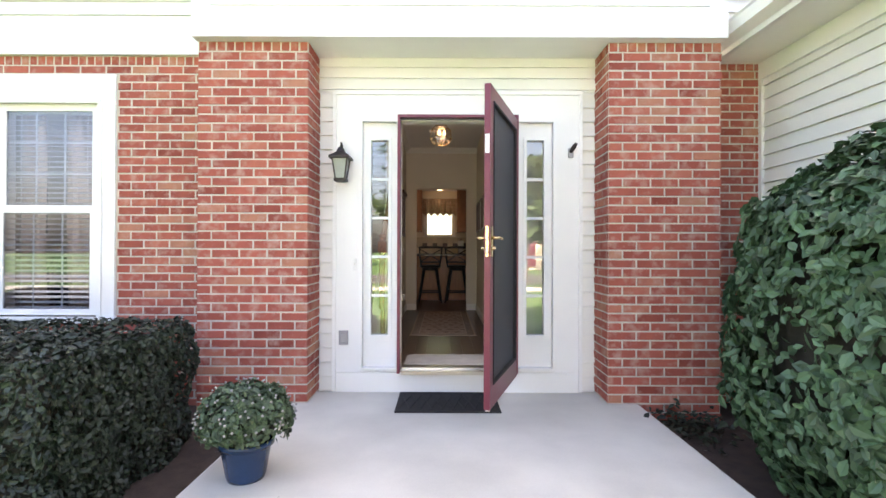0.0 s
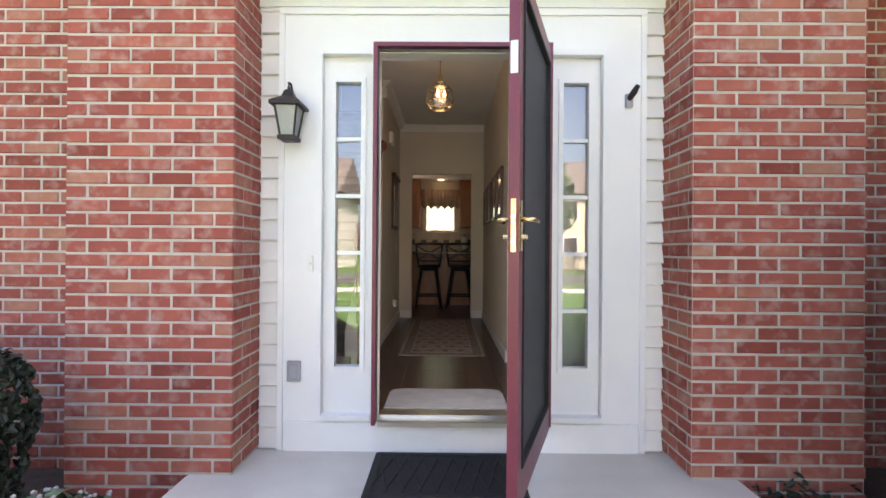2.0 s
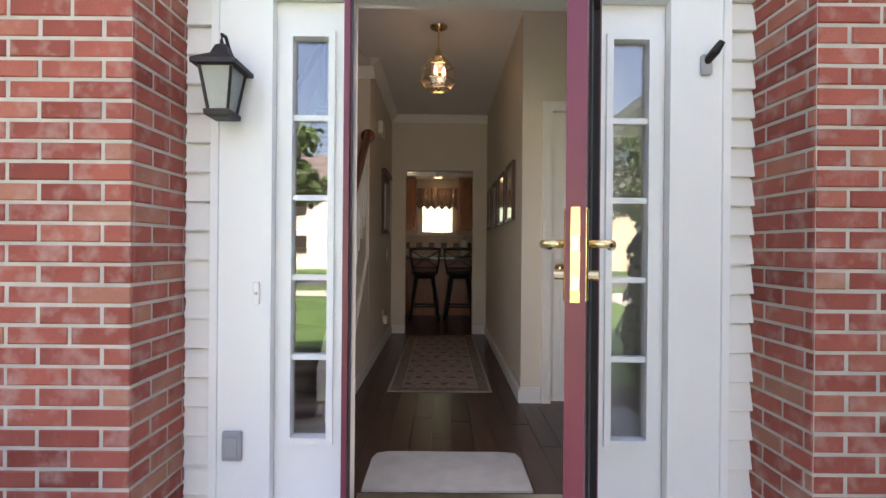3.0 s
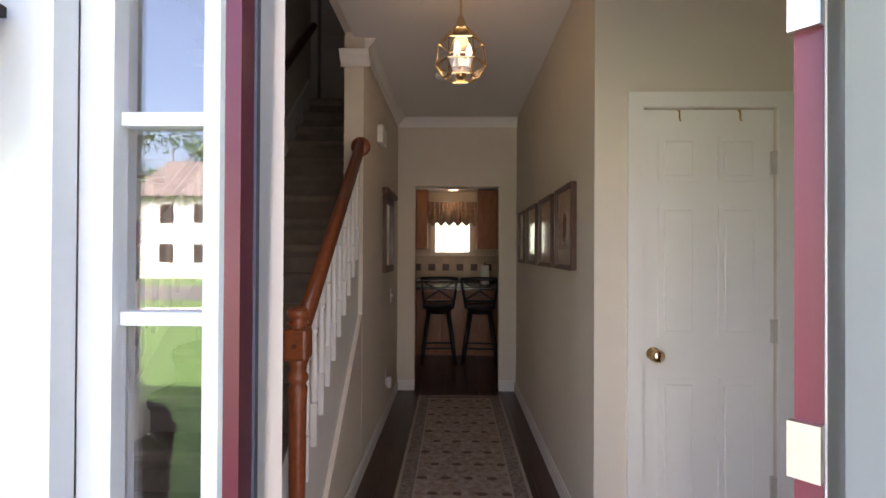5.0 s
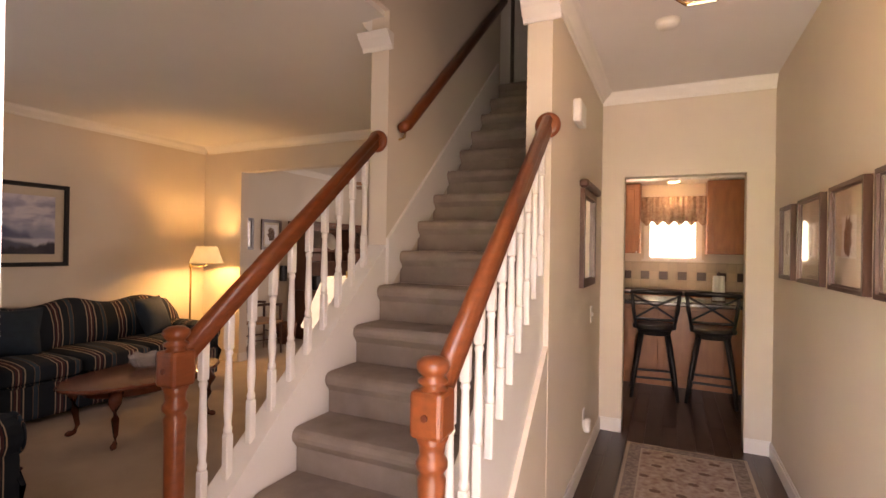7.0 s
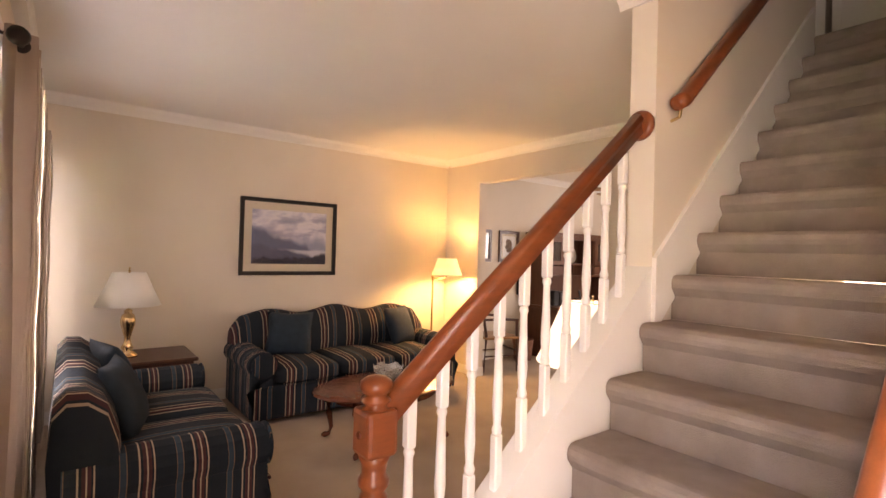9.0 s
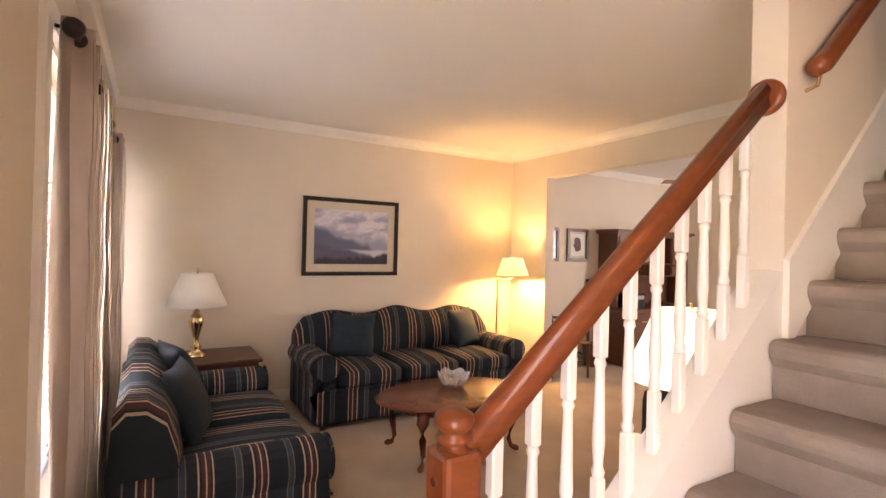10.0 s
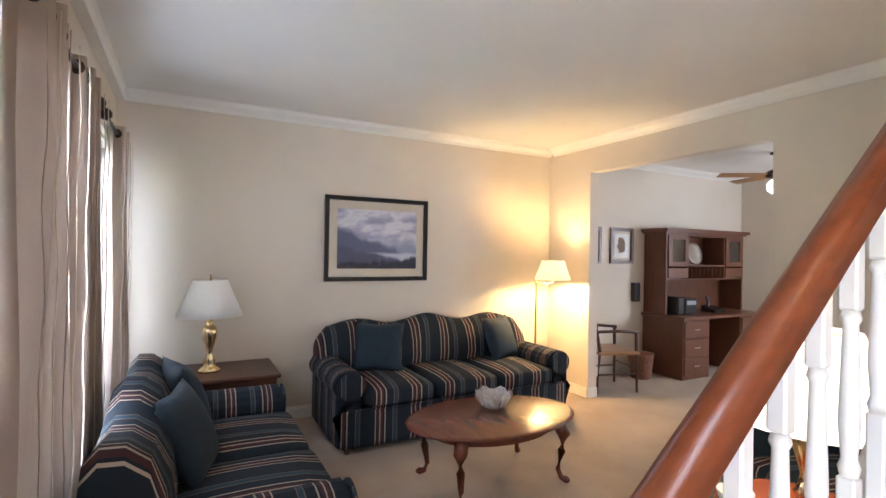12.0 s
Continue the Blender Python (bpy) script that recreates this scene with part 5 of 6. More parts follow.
part("trim_ring", lathe(bmesh.new(), [(0.075, -0.004), (0.095, -0.008), (0.10, 0.0)], seg=24), INWHITE, t)
o = part("lens", lathe(bmesh.new(), [(0.07, -0.006), (0.07, -0.002)], seg=24), BULB, t, "glowing lens")
o.visible_shadow = False


def bar_stool(x, y, rz):
    t = thing("bar_stool", (x, y, 0), "black wooden bar stool with crossed back slats", "bar stool", "stools at the breakfast bar", rz)
    part("seat", lathe(bmesh.new(), [(0.17, 0.66), (0.20, 0.67), (0.205, 0.69), (0.19, 0.71), (0.05, 0.70)], seg=28), BLACK, t, "round black seat", True)
    part("swivel", lathe(bmesh.new(), [(0.15, 0.61), (0.16, 0.66)], seg=20), BLACK, t)
    for sx in (-1, 1):
        for sy in (-1, 1):
            part("leg", tube(bmesh.new(), [(sx * 0.21, sy * 0.20, 0), (sx * 0.17, sy * 0.16, 0.3), (sx * 0.12, sy * 0.12, 0.62)], [0.016, 0.021, 0.024], 10), BLACK, t, "", True)
        part("back_post", tube(bmesh.new(), [(sx * 0.17, -0.10, 0.68), (sx * 0.20, -0.17, 0.88), (sx * 0.215, -0.20, 1.05)], [0.016, 0.017, 0.015], 8), BLACK, t, "", True)
        part("cross_slat", tube(bmesh.new(), [(-sx * 0.18, -0.135, 0.78), (0, -0.165, 0.90), (sx * 0.20, -0.19, 1.01)], 0.011, 6), BLACK, t)
        part("foot_rail", tube(bmesh.new(), [(sx * 0.18, -0.175, 0.24), (sx * 0.18, 0.175, 0.24)], 0.011, 8), BLACK, t)
    for y0 in (-1, 1):
        part("foot_rail", tube(bmesh.new(), [(-0.18, y0 * 0.175, 0.20), (0.18, y0 * 0.175, 0.20)], 0.012, 8), BLACK, t)
    part("top_rail", tube(bmesh.new(), [(-0.225, -0.195, 1.04), (-0.1, -0.225, 1.05), (0.1, -0.225, 1.05), (0.225, -0.195, 1.04)], 0.022, 8), BLACK, t, "", True)
    part("lower_rail", tube(bmesh.new(), [(-0.18, -0.13, 0.77), (0, -0.16, 0.77), (0.18, -0.13, 0.77)], 0.014, 8), BLACK, t)


bar_stool(-0.37, 9.36, 4)
bar_stool(0.15, 9.36, -6)

# ---- things in the living room ----


def cushion(bm, x0, x1, y0, y1, z0, z1, r=0.05, puff=0.02):
    """A padded block with rounded edges and a slightly swollen top."""
    n0 = len(bm.verts)
    bmesh.ops.create_cube(bm, size=1)
    bm.verts.ensure_lookup_table()
    vs = bm.verts[n0:]
    es = list({e for v in vs for e in v.link_edges})
    out = bmesh.ops.subdivide_edges(bm, edges=es, cuts=5, use_grid_fill=True)
    bm.verts.ensure_lookup_table()
    cx, cy, cz = (x0 + x1) / 2, (y0 + y1) / 2, (z0 + z1) / 2
    hx, hy, hz = (x1 - x0) / 2, (y1 - y0) / 2, (z1 - z0) / 2
    for v in bm.verts[n0:]:
        p = Vector((v.co.x * 2 * hx, v.co.y * 2 * hy, v.co.z * 2 * hz))
        q = Vector((max(-hx + r, min(hx - r, p.x)), max(-hy + r, min(hy - r, p.y)), max(-hz + r, min(hz - r, p.z))))
        d = p - q
        if d.length > 1e-6:
            p = q + d.normalized() * r
        k = (1 - (p.x / hx) ** 2) * (1 - (p.y / hy) ** 2)
        v.co = Vector((cx + p.x, cy + p.y, cz + p.z + math.copysign(puff, p.z) * max(k, 0)))
    return bm


def pillow(parent_loc, rz, tilt, name="throw_pillow"):
    t = thing(name, parent_loc, "plump teal velvet throw pillow on the sofa", "pillow", "throw pillows")
    t.matrix_basis = pose(*parent_loc, 0, 0, rz) @ pose(0, 0, 0, tilt)
    bm = bmesh.new()
    bmesh.ops.create_grid(bm, x_segments=12, y_segments=12, size=1)
    top = bm.verts[:]
    for v in top:
        x, z = v.co.x, v.co.y
        k = max(0.0, (1 - x * x) * (1 - z * z)) ** 0.45
        s = 0.215 * (1 - 0.10 * (1 - abs(x)) * (abs(z)) - 0.10 * (1 - abs(z)) * abs(x))
        v.co = Vector((x * s, -0.085 * k, z * s + 0.22))
    back = bmesh.ops.duplicate(bm, geom=bm.verts[:] + bm.edges[:] + bm.faces[:])["geom"]
    for g in back:
        if isinstance(g, bmesh.types.BMVert):
            g.co.y = -g.co.y
    bmesh.ops.remove_doubles(bm, verts=bm.verts[:], dist=0.001)
    part("cover", bm, TEAL, t, "", True)


def sofa(loc, rz, width, name, label, seats):
    """A camel-back sofa with rolled arms: x along it, front towards -y, back at y = 0."""
    t = thing(name, loc, label, "sofa", "matching striped sofas", rz)
    a = width / 2
    aw = 0.22
    part("base", cushion(bmesh.new(), -a + 0.05, a - 0.05, -0.88, -0.06, 0.04, 0.33, 0.03, 0.0), ST_X, t, "", True)
    for sx in (-1, 1):
        for y in (-0.82, -0.1):
            part("foot", lathe(bmesh.new(), [(0.02, 0), (0.03, 0.045)], sx * (a - 0.12), y, 10), DARKWOOD, t)
    w = (width - 2 * aw) / seats
    for i in range(seats):
        x0 = -a + aw + i * w
        part("seat_cushion", cushion(bmesh.new(), x0 + 0.004, x0 + w - 0.004, -0.90, -0.18, 0.325, 0.475, 0.05, 0.025), ST_X, t, "", True)
    # humped back with a rolled top
    bm = bmesh.new()
    n = 48
    rings = []
    for i in range(n + 1):
        u = -1 + 2 * i / n
        h = 0.84 + 0.028 * math.cos(u * math.pi * (3 if seats > 2 else 2)) + 0.035 * (1 - abs(u))
        h -= 0.10 * max(0, (abs(u) - 0.93) / 0.07)
        x = u * (a - 0.05)
        puff = 0.025 * abs(math.sin(u * math.pi * seats / 2))
        prof = [(-0.02, 0.30), (0.0, 0.6), (-0.015, h - 0.05), (-0.06, h), (-0.13, h - 0.005), (-0.20, h - 0.06), (-0.235 - puff, h - 0.18), (-0.25 - puff, 0.55), (-0.24, 0.42), (-0.2, 0.30)]
        rings.append([bm.verts.new((x, y, z)) for y, z in prof])
    m = len(prof)
    for p, q in zip(rings, rings[1:]):
        for k in range(m):
            bm.faces.new((p[k], q[k], q[(k + 1) % m], p[(k + 1) % m]))
    bm.faces.new(rings[0])
    bm.faces.new(rings[-1][::-1])
    part("backrest", bm, ST_X, t, "", True)
    for sx in (-1, 1):
        x0, x1 = sorted((sx * (a - 0.10), sx * (a - 0.03)))
        part("side_panel", cushion(bmesh.new(), x0, x1, -0.855, -0.05, 0.05, 0.46, 0.02, 0.0), ST_Y, t, "", True)
        bm = bmesh.new()
        prof = []
        cx, cz, r = a - 0.13, 0.50, 0.125
        for k in range(13):
            q = radians(-60 + k * 25)
            prof.append((sx * (cx + r * math.cos(q)), cz + r * 0.85 * math.sin(q)))
        prof = [(sx * (a - 0.05), 0.06), (sx * (a - 0.05), 0.40)] + prof + [(sx * (a - aw + 0.005), 0.42), (sx * (a - aw + 0.005), 0.06)]
        prism(bm, prof, "y", -0.86, -0.05)
        bmesh.ops.bevel(bm, geom=[e for e in bm.edges if abs(e.verts[0].co.y + 0.86) < 1e-5 and abs(e.verts[1].co.y + 0.86) < 1e-5], offset=0.02, segments=2, affect="EDGES")
        arm = part("arm", bm, ST_Y, t, "rolled arm")
        sc = part("scroll", lathe(bmesh.new(), [(0.105, 0), (0.105, 0.010), (0.085, 0.018), (0.06, 0.012), (0.04, 0.02), (0.002, 0.022)], seg=24), ST_X, arm, "", True)
        sc.matrix_basis = pose(sx * cx, -0.862, cz, 90)
    part("skirt_piping", tube(bmesh.new(), [(-a + 0.1, -0.885, 0.325), (a - 0.1, -0.885, 0.325)], 0.008, 6), ST_X, t)
    return t


sofa((-5.58, 6.74, 0), 90, 2.22, "sofa", "navy striped camel-back sofa against the wall", 3)
sofa((-3.86, 4.39, 0), 180, 1.76, "loveseat", "navy striped loveseat below the front window", 2)
pillow((-5.12, 6.10, 0.47), 62, -22)
pillow((-5.12, 7.42, 0.47), 112, -22)
pillow((-4.38, 4.77, 0.45), 195, -20)
pillow((-3.75, 4.79, 0.45), 165, -24)

t = thing("coffee_table", (-3.98, 6.50, 0), "oval cherry wood coffee table with cabriole legs", "coffee table")
part("tabletop", lathe(bmesh.new(), [(0.36, 0.395), (0.385, 0.40), (0.395, 0.41), (0.39, 0.42), (0.375, 0.424)], seg=48, squash=1.55), CHERRY, t, "polished oval top", True)
part("apron", lathe(bmesh.new(), [(0.29, 0.33), (0.29, 0.396)], seg=40, squash=1.5), CHERRY, t)
for sx in (-1, 1):
    for sy in (-1, 1):
        p0 = Vector((sx * 0.22, sy * 0.36, 0))
        d = Vector((sx, sy, 0)).normalized()
        part("leg", tube(bmesh.new(), [p0 + Vector((0, 0, 0.39)), p0 + d * 0.045 + Vector((0, 0, 0.31)), p0 + d * 0.03 + Vector((0, 0, 0.2)), p0 + d * 0.01 + Vector((0, 0, 0.08)), p0 + d * 0.03 + Vector((0, 0, 0.03)), p0 + d * 0.065 + Vector((0, 0, 0.018)), p0 + d * 0.085 + Vector((0, 0, 0.012))], [0.045, 0.042, 0.026, 0.016, 0.017, 0.022, 0.012], 10), CHERRY, t, "curved cabriole leg", True)
t = thing("crystal_bowl", (-4.10, 6.58, 0.424), "cut crystal bowl with a scalloped rim", "bowl")
bm = bmesh.new()
seg, rings = 36, []
for r, z in ((0.05, 0), (0.085, 0.02), (0.115, 0.07), (0.125, 0.105), (0.117, 0.105), (0.105, 0.07), (0.075, 0.03), (0.01, 0.02)):
    rings.append([bm.verts.new(((r + 0.004 * (i % 2)) * math.cos(i * 2 * math.pi / seg), (r + 0.004 * (i % 2)) * math.sin(i * 2 * math.pi / seg), z + (0.014 * math.cos(i * 2 * math.pi / 6) if z > 0.1 else 0))) for i in range(seg)])
for p, q in zip(rings, rings[1:]):
    for i in range(seg):
        bm.faces.new((p[i], p[(i + 1) % seg], q[(i + 1) % seg], q[i]))
bm.faces.new(rings[0])
bm.faces.new(rings[-1])
part("bowl", bm, CRYSTAL, t)

t = thing("end_table", (-5.36, 4.97, 0), "dark wooden square end table in the corner", "side table")
part("tabletop", B(-0.30, 0.30, -0.36, 0.36, 0.53, 0.56, bev=0.008), DARKWOOD, t)
part("apron", B(-0.27, 0.27, -0.33, 0.33, 0.43, 0.53), DARKWOOD, t)
for sx in (-1, 1):
    for sy in (-1, 1):
        part("leg", tube(bmesh.new(), [(sx * 0.25, sy * 0.31, 0), (sx * 0.25, sy * 0.31, 0.45)], [0.014, 0.025], 8), DARKWOOD, t)


def open_shade(r0, r1, z0, z1, seg=40):
    bm = bmesh.new()
    rr = [[bm.verts.new((r * math.cos(2 * math.pi * i / seg), r * math.sin(2 * math.pi * i / seg), z)) for i in range(seg)] for r, z in ((r0 - 0.003, z0), (r0, z0), ((r0 * 0.45 + r1 * 0.55) * 0.985, z0 + 0.55 * (z1 - z0)), (r1, z1), (r1 - 0.003, z1))]
    for p, q in zip(rr, rr[1:]):
        for i in range(seg):
            bm.faces.new((p[i], p[(i + 1) % seg], q[(i + 1) % seg], q[i]))
    for i in range(seg):
        p, q = rr[-1], rr[0]
        bm.faces.new((p[i], p[(i + 1) % seg], q[(i + 1) % seg], q[i]))
    return bm


BODY = [(0.075, 0), (0.078, 0.012), (0.055, 0.03), (0.03, 0.05), (0.045, 0.075), (0.028, 0.11), (0.022, 0.15), (0.035, 0.20), (0.052, 0.26), (0.056, 0.30), (0.045, 0.34), (0.025, 0.36), (0.032, 0.375), (0.012, 0.39), (0.012, 0.47)]


def table_lamp(loc, shade_m, label, r0, r1, h, lift=0.0):
    t = thing("table_lamp", loc, label, "table lamp")
    part("body", lathe(bmesh.new(), BODY, seg=24), BRASS, t, "turned brass body", True)
    part("shade", open_shade(r0, r1, 0.42 + lift, 0.42 + lift + h), shade_m, t, "pleated cloth shade", True)
    top = 0.42 + lift + h
    part("harp", tube(bmesh.new(), [(0, 0, 0.46), (0.05, 0, 0.52), (0.05, 0, top - 0.06), (0, 0, top)], 0.003, 6), BRASS, t)
    part("shade_ring", tube(bmesh.new(), [(-r1 + 0.004, 0, top - 0.006), (r1 - 0.004, 0, top - 0.006)], 0.003, 6), BRASS, t)
    part("finial", lathe(bmesh.new(), [(0.006, top), (0.011, top + 0.012), (0.004, top + 0.025), (0.009, top + 0.035), (0.001, top + 0.045)], seg=10), BRASS, t, "", True)
    return t


table_lamp((-5.36, 4.85, 0.56), SHADE_OFF, "brass table lamp with a white pleated shade, unlit", 0.235, 0.12, 0.27)
t = thing("floor_lamp", (-5.23, 8.06, 0), "brass floor lamp with a lit cream shade", "floor lamp")
part("base", lathe(bmesh.new(), [(0.13, 0), (0.13, 0.012), (0.05, 0.03), (0.015, 0.05)], seg=28), BRASS, t, "", True)
part("pole", lathe(bmesh.new(), [(0.011, 0.04), (0.011, 1.16), (0.02, 1.165), (0.018, 1.2), (0.008, 1.21)], -0.12, -0.12, 12), BRASS, t)
part("pole_foot", tube(bmesh.new(), [(0, 0, 0.045), (-0.12, -0.12, 0.045)], 0.012, 8), BRASS, t)
part("swing_arm", tube(bmesh.new(), [(-0.12, -0.12, 1.18), (-0.02, -0.10, 1.18), (-0.05, -0.02, 1.18), (0, 0, 1.19), (0, 0, 1.24)], 0.007, 8), BRASS, t)
o = part("shade", open_shade(0.185, 0.115, 1.225, 1.42), SHADE_LIT, t, "glowing cream shade", True)
t = thing("round_side_table", (-2.25, 6.75, 0), "round orange-brown wooden side table", "side table")
part("tabletop", lathe(bmesh.new(), [(0.29, 0.50), (0.31, 0.51), (0.305, 0.53), (0.28, 0.535)], seg=36), ORANGE, t, "", True)
part("pedestal", lathe(bmesh.new(), [(0.05, 0.06), (0.035, 0.15), (0.055, 0.25), (0.03, 0.4), (0.06, 0.50)], seg=16), DARKWOOD, t, "", True)
for i in range(3):
    a = i * 2.094
    part("leg", tube(bmesh.new(), [(0.03 * math.cos(a), 0.03 * math.sin(a), 0.12), (0.15 * math.cos(a), 0.15 * math.sin(a), 0.10), (0.26 * math.cos(a), 0.26 * math.sin(a), 0.015)], [0.025, 0.022, 0.014], 8), DARKWOOD, t)
table_lamp((-2.25, 6.75, 0.535), SHADE_LIT2, "brass table lamp with a large glowing white shade", 0.30, 0.16, 0.33, -0.06)
t = thing("glass_dish", (-2.38, 6.52, 0.535), "small white patterned glass dish", "dish")
part("dish", lathe(bmesh.new(), [(0.03, 0), (0.05, 0.03), (0.065, 0.08), (0.06, 0.08), (0.04, 0.03), (0.01, 0.02)], seg=14), PAPER, t)
# striped armchair behind the stairs
t = thing("armchair", (-2.35, 7.75, 0), "navy striped upholstered armchair by the wall", "armchair", rz=-20)
part("seat", cushion(bmesh.new(), -0.28, 0.28, -0.62, 0.0, 0.2, 0.46, 0.05, 0.02), ST_X, t, "", True)
part("backrest", cushion(bmesh.new(), -0.34, 0.34, 0.0, 0.16, 0.15, 0.92, 0.06, 0.0), ST_X, t, "", True)
for sx in (-1, 1):
    part("arm", cushion(bmesh.new(), sx * 0.35 - 0.07, sx * 0.35 + 0.07, -0.62, 0.05, 0.12, 0.62, 0.06, 0.0), TEAL, t, "", True)
    for y in (-0.55, 0.08):
        part("leg", tube(bmesh.new(), [(sx * 0.3, y, 0), (sx * 0.3, y, 0.2)], [0.016, 0.024], 8), DARKWOOD, t)

t = framed("painting", (-5.70, 6.305, 1.60), 90, 1.03, 0.79, BLACK, MATBOARD, "framed print of a misty mountain lake", "picture", 0.032, 0.085, "", PAINTING)

# curtains on dark rods


def curtain(x0, x1, y, z0, z1, waves, label):
    t = thing("curtain", ((x0 + x1) / 2, y, z0), label, "curtain", "window curtains")
    bm = bmesh.new()
    n, rows = waves * 16, 10
    hw = (x1 - x0) / 2
    front, back = [], []
    for j in range(rows + 1):
        z = (z1 - z0) * j / rows
        fr, bk = [], []
        for i in range(n + 1):
            u = i / n
            amp = 0.052 * (0.8 + 0.2 * math.sin(j * 0.5 + i * 0.11))
            yy = amp * math.sin(u * waves * 2 * math.pi + 0.35 * math.sin(j * 0.45)) + 0.006 * math.sin(u * 23 + j * 0.3)
            x = -hw + 2 * hw * u + 0.012 * math.sin(u * waves * 4 * math.pi + j)
            fr.append(bm.verts.new((x, yy, z)))
            bk.append(bm.verts.new((x, yy - 0.004, z)))
        front.append(fr)
        back.append(bk)
    for g in (front, back):
        for a, b in zip(g, g[1:]):
            for i in range(n):
                bm.faces.new((a[i], a[i + 1], b[i + 1], b[i]))
    part("cloth", bm, CURTAIN, t, "", True)
    for i in range(waves):
        ring = part("grommet", lathe(bmesh.new(), [(0.024, -0.003), (0.030, 0.0), (0.024, 0.003)], seg=14), BRONZE, t)
        ring.matrix_basis = pose(-hw + 2 * hw * (i + 0.5) / waves, 0, z1 - z0 - 0.05, 0, 90, 0)
    for i in range(waves + 1):
        x = -hw + 2 * hw * i / waves
        pts = [(x * 0.97 + 0.012 * math.sin(k * 0.85 + i), 0.056 + 0.003 * math.sin(k * 0.6), (z1 - z0) * k / 40) for k in range(1, 40)]
        part("wavy_stitch", tube(bmesh.new(), pts, 0.0022, 4), CURTAIN if i % 2 else MATBOARD, t)


for x0, x1, w in ((-3.44, -2.96, 3), (-4.18, -3.62, 4), (-5.42, -4.90, 3)):
    curtain(x0, x1, 4.275, 0.02, 2.26, w, "floor-length taupe curtain panel with wavy stitching")
for x0, x1 in ((-4.22, -2.95), (-5.62, -4.5)):
    t = thing("curtain_rod", ((x0 + x1) / 2, 4.275, 2.21), "dark metal curtain rod with ball ends", "curtain rod", "curtain rods")
    a = (x1 - x0) / 2
    part("rod", tube(bmesh.new(), [(-a, 0, 0), (a, 0, 0)], 0.011, 10), BRONZE, t)
    for s in (-1, 1):
        if x0 < -5.6 and s < 0:
            continue
        o = part("finial", lathe(bmesh.new(), [(0.012, -0.03), (0.03, -0.022), (0.036, 0), (0.03, 0.022), (0.006, 0.034)], seg=16), BRONZE, t, "", True)
        o.matrix_basis = pose(s * (a + 0.02), 0, 0, 0, 90, 0)
        part("bracket", tube(bmesh.new(), [(s * (a - 0.04), -0.085, 0.02), (s * (a - 0.04), -0.02, 0.015), (s * (a - 0.04), 0, -0.01)], 0.007, 6), BRONZE, t)

# ---- things in the dining room ----
t = thing("desk_hutch", (-5.70, 10.78, 0), "dark cherry desk with a glazed hutch on top", "hutch")
part("base", boxes((0.02, 0.60, -0.82, -0.32, 0.0, 0.72), (0.02, 0.60, 0.32, 0.82, 0.0, 0.72), (0.02, 0.06, -0.32, 0.32, 0.0, 0.72)), WALNUT, t)
part("desktop", B(0.01, 0.64, -0.85, 0.85, 0.72, 0.76, bev=0.006), WALNUT, t)
for s in (-1, 1):
    for k in range(3):
        dr = part("drawer", B(0.60, 0.618, s * 0.57 - 0.23, s * 0.57 + 0.23, 0.06 + k * 0.22, 0.26 + k * 0.22, bev=0.004), WALNUT, t)
        part("handle", tube(bmesh.new(), [(0.618, s * 0.57 - 0.05, 0.16 + k * 0.22), (0.636, s * 0.57, 0.16 + k * 0.22), (0.618, s * 0.57 + 0.05, 0.16 + k * 0.22)], 0.005, 6), NICKEL, dr)
up = part("hutch", boxes((0.01, 0.34, -0.80, -0.77, 0.76, 1.78), (0.01, 0.34, 0.77, 0.80, 0.76, 1.78), (0.01, 0.03, -0.77, 0.77, 0.76, 1.78), (0.03, 0.34, -0.77, 0.77, 1.18, 1.20), (0.03, 0.34, -0.77, 0.77, 1.75, 1.78), (0.03, 0.34, -0.39, -0.37, 1.20, 1.75), (0.03, 0.34, 0.37, 0.39, 1.20, 1.75), (0.03, 0.34, -0.37, 0.37, 1.36, 1.38)), WALNUT, t)
part("cornice", boxes((0.0, 0.40, -0.86, 0.86, 1.80, 1.84), (0.0, 0.37, -0.83, 0.83, 1.78, 1.80)), WALNUT, t)
for s in (-1, 1):
    y0, y1 = s * 0.58 - 0.19, s * 0.58 + 0.19
    d = part("glazed_door", wall_with_holes("y", y0, y1, 1.36, 1.75, 0.34, 0.358, [(y0 + 0.07, y1 - 0.07, 1.42, 1.70)]), WALNUT, t)
    part("pane", B(0.346, 0.350, y0 + 0.07, y1 - 0.07, 1.42, 1.70), PANE, d)
    part("small_drawer", B(0.34, 0.356, y0, y1, 1.21, 1.34, bev=0.003), WALNUT, t)
for k in range(8):
    part("pigeonhole_divider", B(0.03, 0.335, -0.30 + k * 0.085, -0.292 + k * 0.085, 1.20, 1.36), WALNUT, t)
t = thing("plate", (-5.55, 10.78, 1.38), "round pewter plate standing in the hutch", "plate")
o = part("disc", lathe(bmesh.new(), [(0.06, 0), (0.10, 0.008), (0.15, 0.02), (0.145, 0.022), (0.1, 0.012), (0.01, 0.006)], seg=28), NICKEL, t, "", True)
o.matrix_basis = pose(0, 0, 0.15, 0, 78, 0)
t = thing("stereo", (-5.35, 10.3, 0.76), "small black and grey stereo on the desk", "stereo")
part("body", B(-0.1, 0.1, -0.09, 0.14, 0, 0.2, bev=0.01), BLACK, t)
part("speaker", B(-0.09, 0.1, -0.22, -0.11, 0, 0.22, bev=0.008), BLACK, t)
part("display", B(0.1, 0.104, -0.06, 0.11, 0.12, 0.17), GREY, t)
t = thing("telephone", (-5.35, 10.9, 0.76), "black desk telephone with a handset", "telephone")
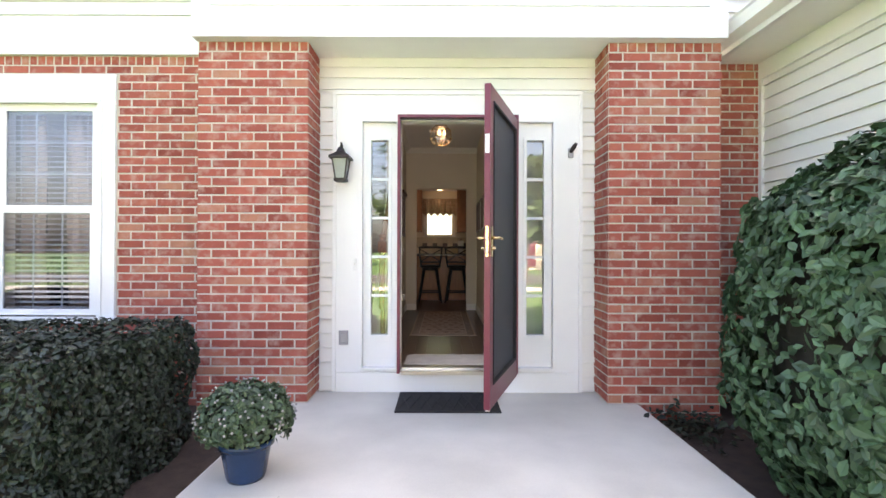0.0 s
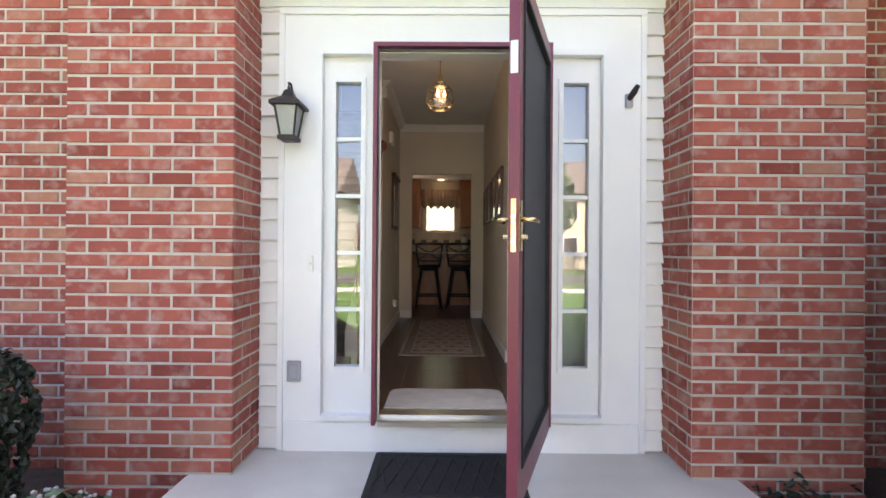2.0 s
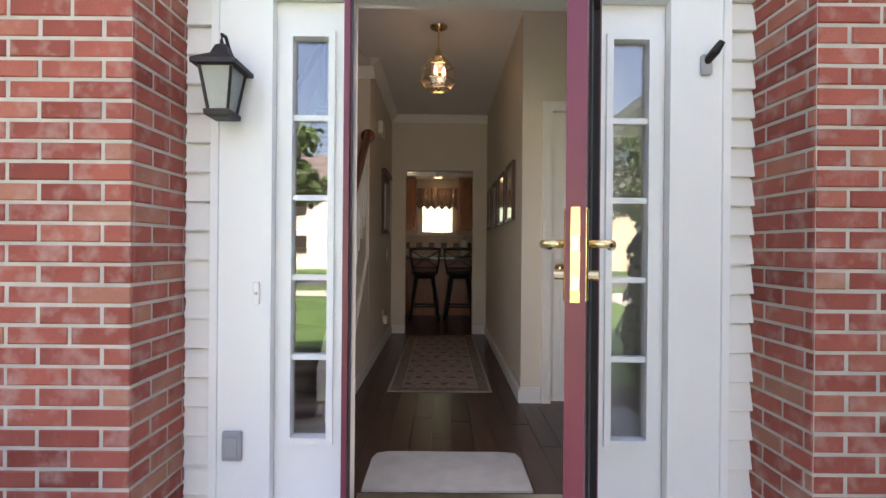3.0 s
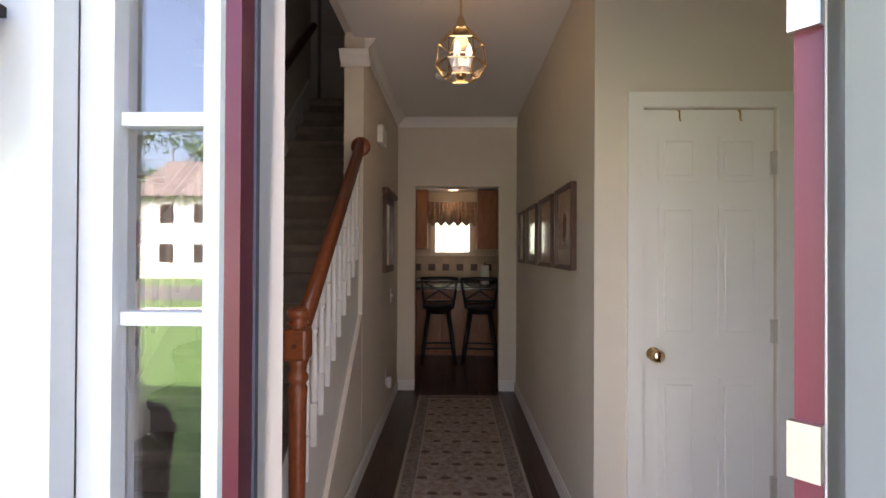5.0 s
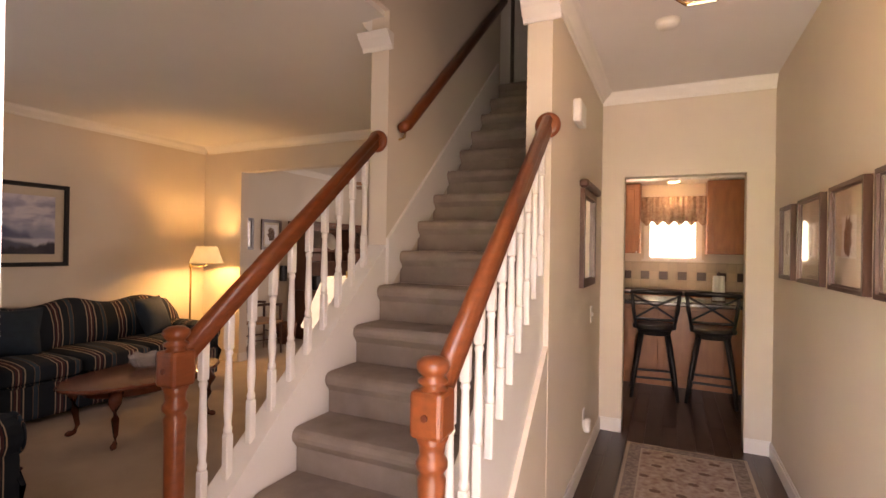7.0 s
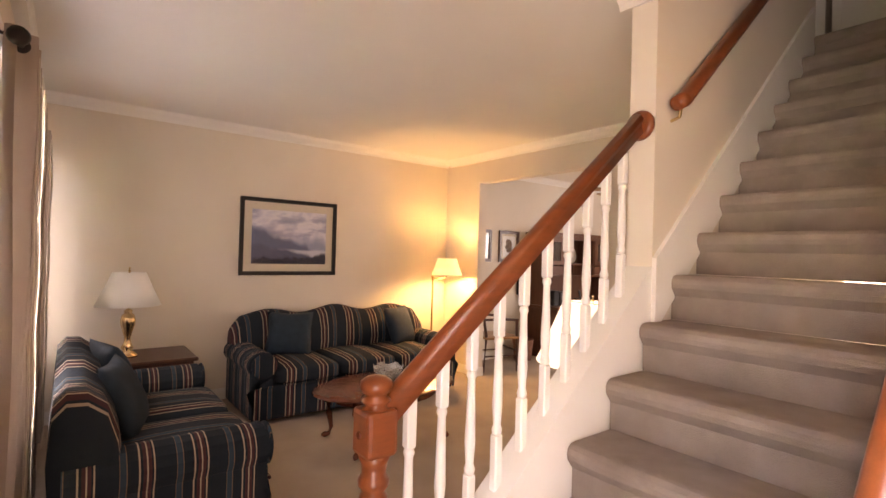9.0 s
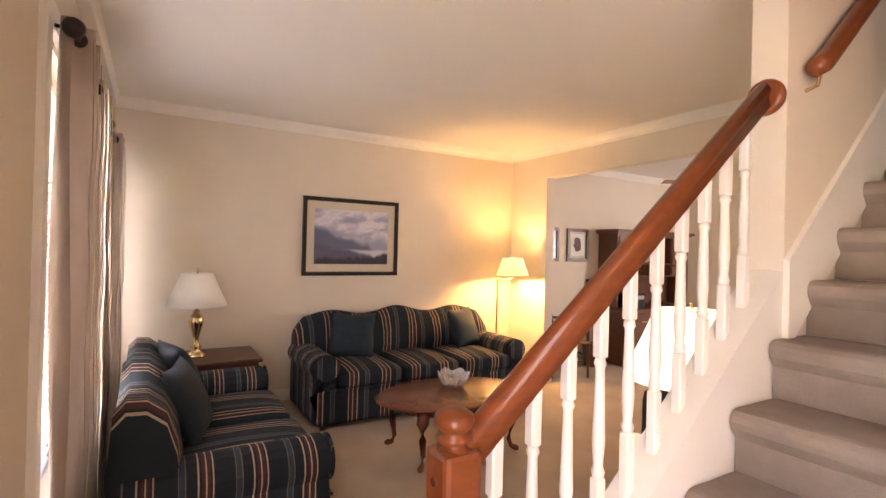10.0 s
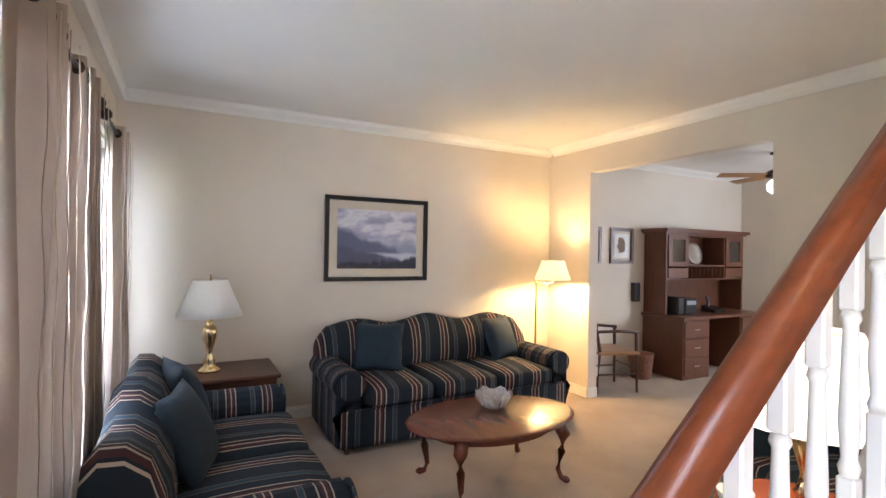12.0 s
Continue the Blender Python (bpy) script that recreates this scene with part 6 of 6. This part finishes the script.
part("base", prism(bmesh.new(), [(-0.1, 0), (0.1, 0), (0.1, 0.03), (-0.1, 0.08)], "y", -0.09, 0.09), BLACK, t)
part("handset", tube(bmesh.new(), [(-0.02, -0.05, 0.07), (-0.03, -0.05, 0.14), (-0.05, -0.05, 0.2)], 0.018, 8), BLACK, t)
t = thing("wall_speaker", (-5.70, 9.80, 1.02), "small black speaker on the wall", "speaker")
part("body", B(0, 0.07, -0.05, 0.05, -0.12, 0.12, bev=0.006), BLACK, t)
t = thing("waste_basket", (-5.42, 9.62, 0), "brown wicker waste basket", "basket")
part("basket", lathe(bmesh.new(), [(0.11, 0), (0.12, 0.01), (0.15, 0.28), (0.155, 0.30), (0.14, 0.30), (0.11, 0.03)], seg=24), WICKER, t, "", True)
t = thing("wooden_armchair", (-5.26, 8.90, 0), "dark wooden armchair with a light oak seat", "chair", rz=165)
part("seat", cushion(bmesh.new(), -0.25, 0.25, -0.24, 0.24, 0.41, 0.45, 0.015, 0.0), SEATWOOD, t, "light oak seat")
for sx in (-1, 1):
    part("leg", tube(bmesh.new(), [(sx * 0.22, -0.22, 0), (sx * 0.21, -0.21, 0.64)], [0.014, 0.019], 8), DARKWOOD, t)
    part("leg", tube(bmesh.new(), [(sx * 0.20, 0.25, 0), (sx * 0.20, 0.22, 0.45), (sx * 0.20, 0.30, 0.88)], [0.015, 0.019, 0.016], 8), DARKWOOD, t)
    part("armrest", tube(bmesh.new(), [(sx * 0.21, -0.23, 0.65), (sx * 0.23, 0.0, 0.67), (sx * 0.20, 0.26, 0.66)], 0.017, 8), DARKWOOD, t)
    part("stretcher", tube(bmesh.new(), [(sx * 0.215, -0.22, 0.2), (sx * 0.20, 0.24, 0.2)], 0.010, 6), DARKWOOD, t)
for z in (0.60, 0.74, 0.87):
    part("back_rail", tube(bmesh.new(), [(-0.2, 0.22 + (z - 0.45) * 0.19, z), (0, 0.25 + (z - 0.45) * 0.19, z), (0.2, 0.22 + (z - 0.45) * 0.19, z)], 0.016, 6), DARKWOOD, t)
part("stretcher", tube(bmesh.new(), [(-0.215, -0.22, 0.26), (0.215, -0.22, 0.26)], 0.010, 6), DARKWOOD, t)
for y in (9.56, 9.0):
    t = framed("picture", (-5.70, y, 1.61), 90, 0.40, 0.45, DARKWOOD, MATBOARD, "small botanical print in a brown frame", "picture", 0.035, 0.04, "dining room prints", PAPER)
    part("drawing", lumpy(bmesh.new(), (0, -0.0135, 0.0), (0.06, 0.001, 0.09), 5, 0.9, 3), INK, t)
t = thing("ceiling_fan", (-4.42, 10.6, H), "white ceiling fan with a light globe", "ceiling fan")
part("rod", lathe(bmesh.new(), [(0.012, -0.2), (0.012, -0.03), (0.06, -0.02), (0.06, 0)], seg=14), BRONZE, t)
part("motor", lathe(bmesh.new(), [(0.05, -0.30), (0.10, -0.28), (0.11, -0.23), (0.06, -0.2)], seg=20), BRONZE, t, "", True)
for k in range(5):
    a = k * 72 + 20
    o = part("blade", B(0.12, 0.62, -0.06, 0.06, -0.005, 0.005, bev=0.003), SEATWOOD, t)
    o.matrix_basis = pose(0, 0, -0.26, 0, 0, a) @ pose(0, 0, 0, 12)
o = part("globe", lathe(bmesh.new(), [(0.05, -0.31), (0.09, -0.36), (0.085, -0.43), (0.04, -0.47), (0.002, -0.475)], seg=20), glow("lit_fan_globe", (1, 0.9, 0.75), 0.04), t, "lit white globe", True)
# Unseen window, assumed here to account for the dining room fill lamp.
t = thing("window_6", (-2.6, 12.1, 0.85), "assumed white framed dining room window, out of view", "window", kind="structure")
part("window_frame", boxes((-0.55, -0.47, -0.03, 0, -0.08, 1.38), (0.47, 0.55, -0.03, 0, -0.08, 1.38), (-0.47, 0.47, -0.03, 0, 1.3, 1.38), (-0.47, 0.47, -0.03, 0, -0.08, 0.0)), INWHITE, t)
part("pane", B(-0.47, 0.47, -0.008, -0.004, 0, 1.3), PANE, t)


# ---- bricks and planks ----
lay_bricks(pier_left, (-1.99, 3.688, 0), 0, 0.84, GROUND - 0.02, TOP)
lay_bricks(pier_left, (-1.15, 3.70, 0), 90, 0.36, GROUND - 0.02, TOP)
lay_bricks(pier_right, (1.14, 3.688, 0), 0, 0.86, GROUND - 0.02, TOP)
lay_bricks(pier_right, (1.138, 4.05, 0), -90, 0.36, GROUND - 0.02, TOP)
lay_bricks(front_left, (-4.3, 4.01, 0), 0, 2.31, GROUND - 0.02, 2.585, holes=[(0.32, 1.48, 0.38, 2.44)])
lay_bricks(front_right, (2.0, 4.13, 0), 0, 0.60, GROUND - 0.02, 2.6)
rng = random.Random(4)
PLANKS = {}
for i in range(22):
    y = 4.13 - rng.uniform(0, 0.6)
    x = -0.98 + i * 0.117
    while y < 11.6:
        l = rng.choice((0.9, 1.2, 1.5))
        a, b = max(y, 4.13), min(y + l, 11.6)
        key = round(b - a, 2)
        if key > 0.1:
            if key not in PLANKS:
                PLANKS[key] = B(0.001, 0.116, 0, key - 0.002, -0.012, 0.0)
                me = bpy.data.meshes.new("plank")
                PLANKS[key].to_mesh(me)
                PLANKS[key].free()
                me.materials.append(HARDWOOD)
                PLANKS[key] = me
            ob = new("plank", PLANKS[key])
            ob.location = (x, a, 0)
            ob.parent = floor
        y += l
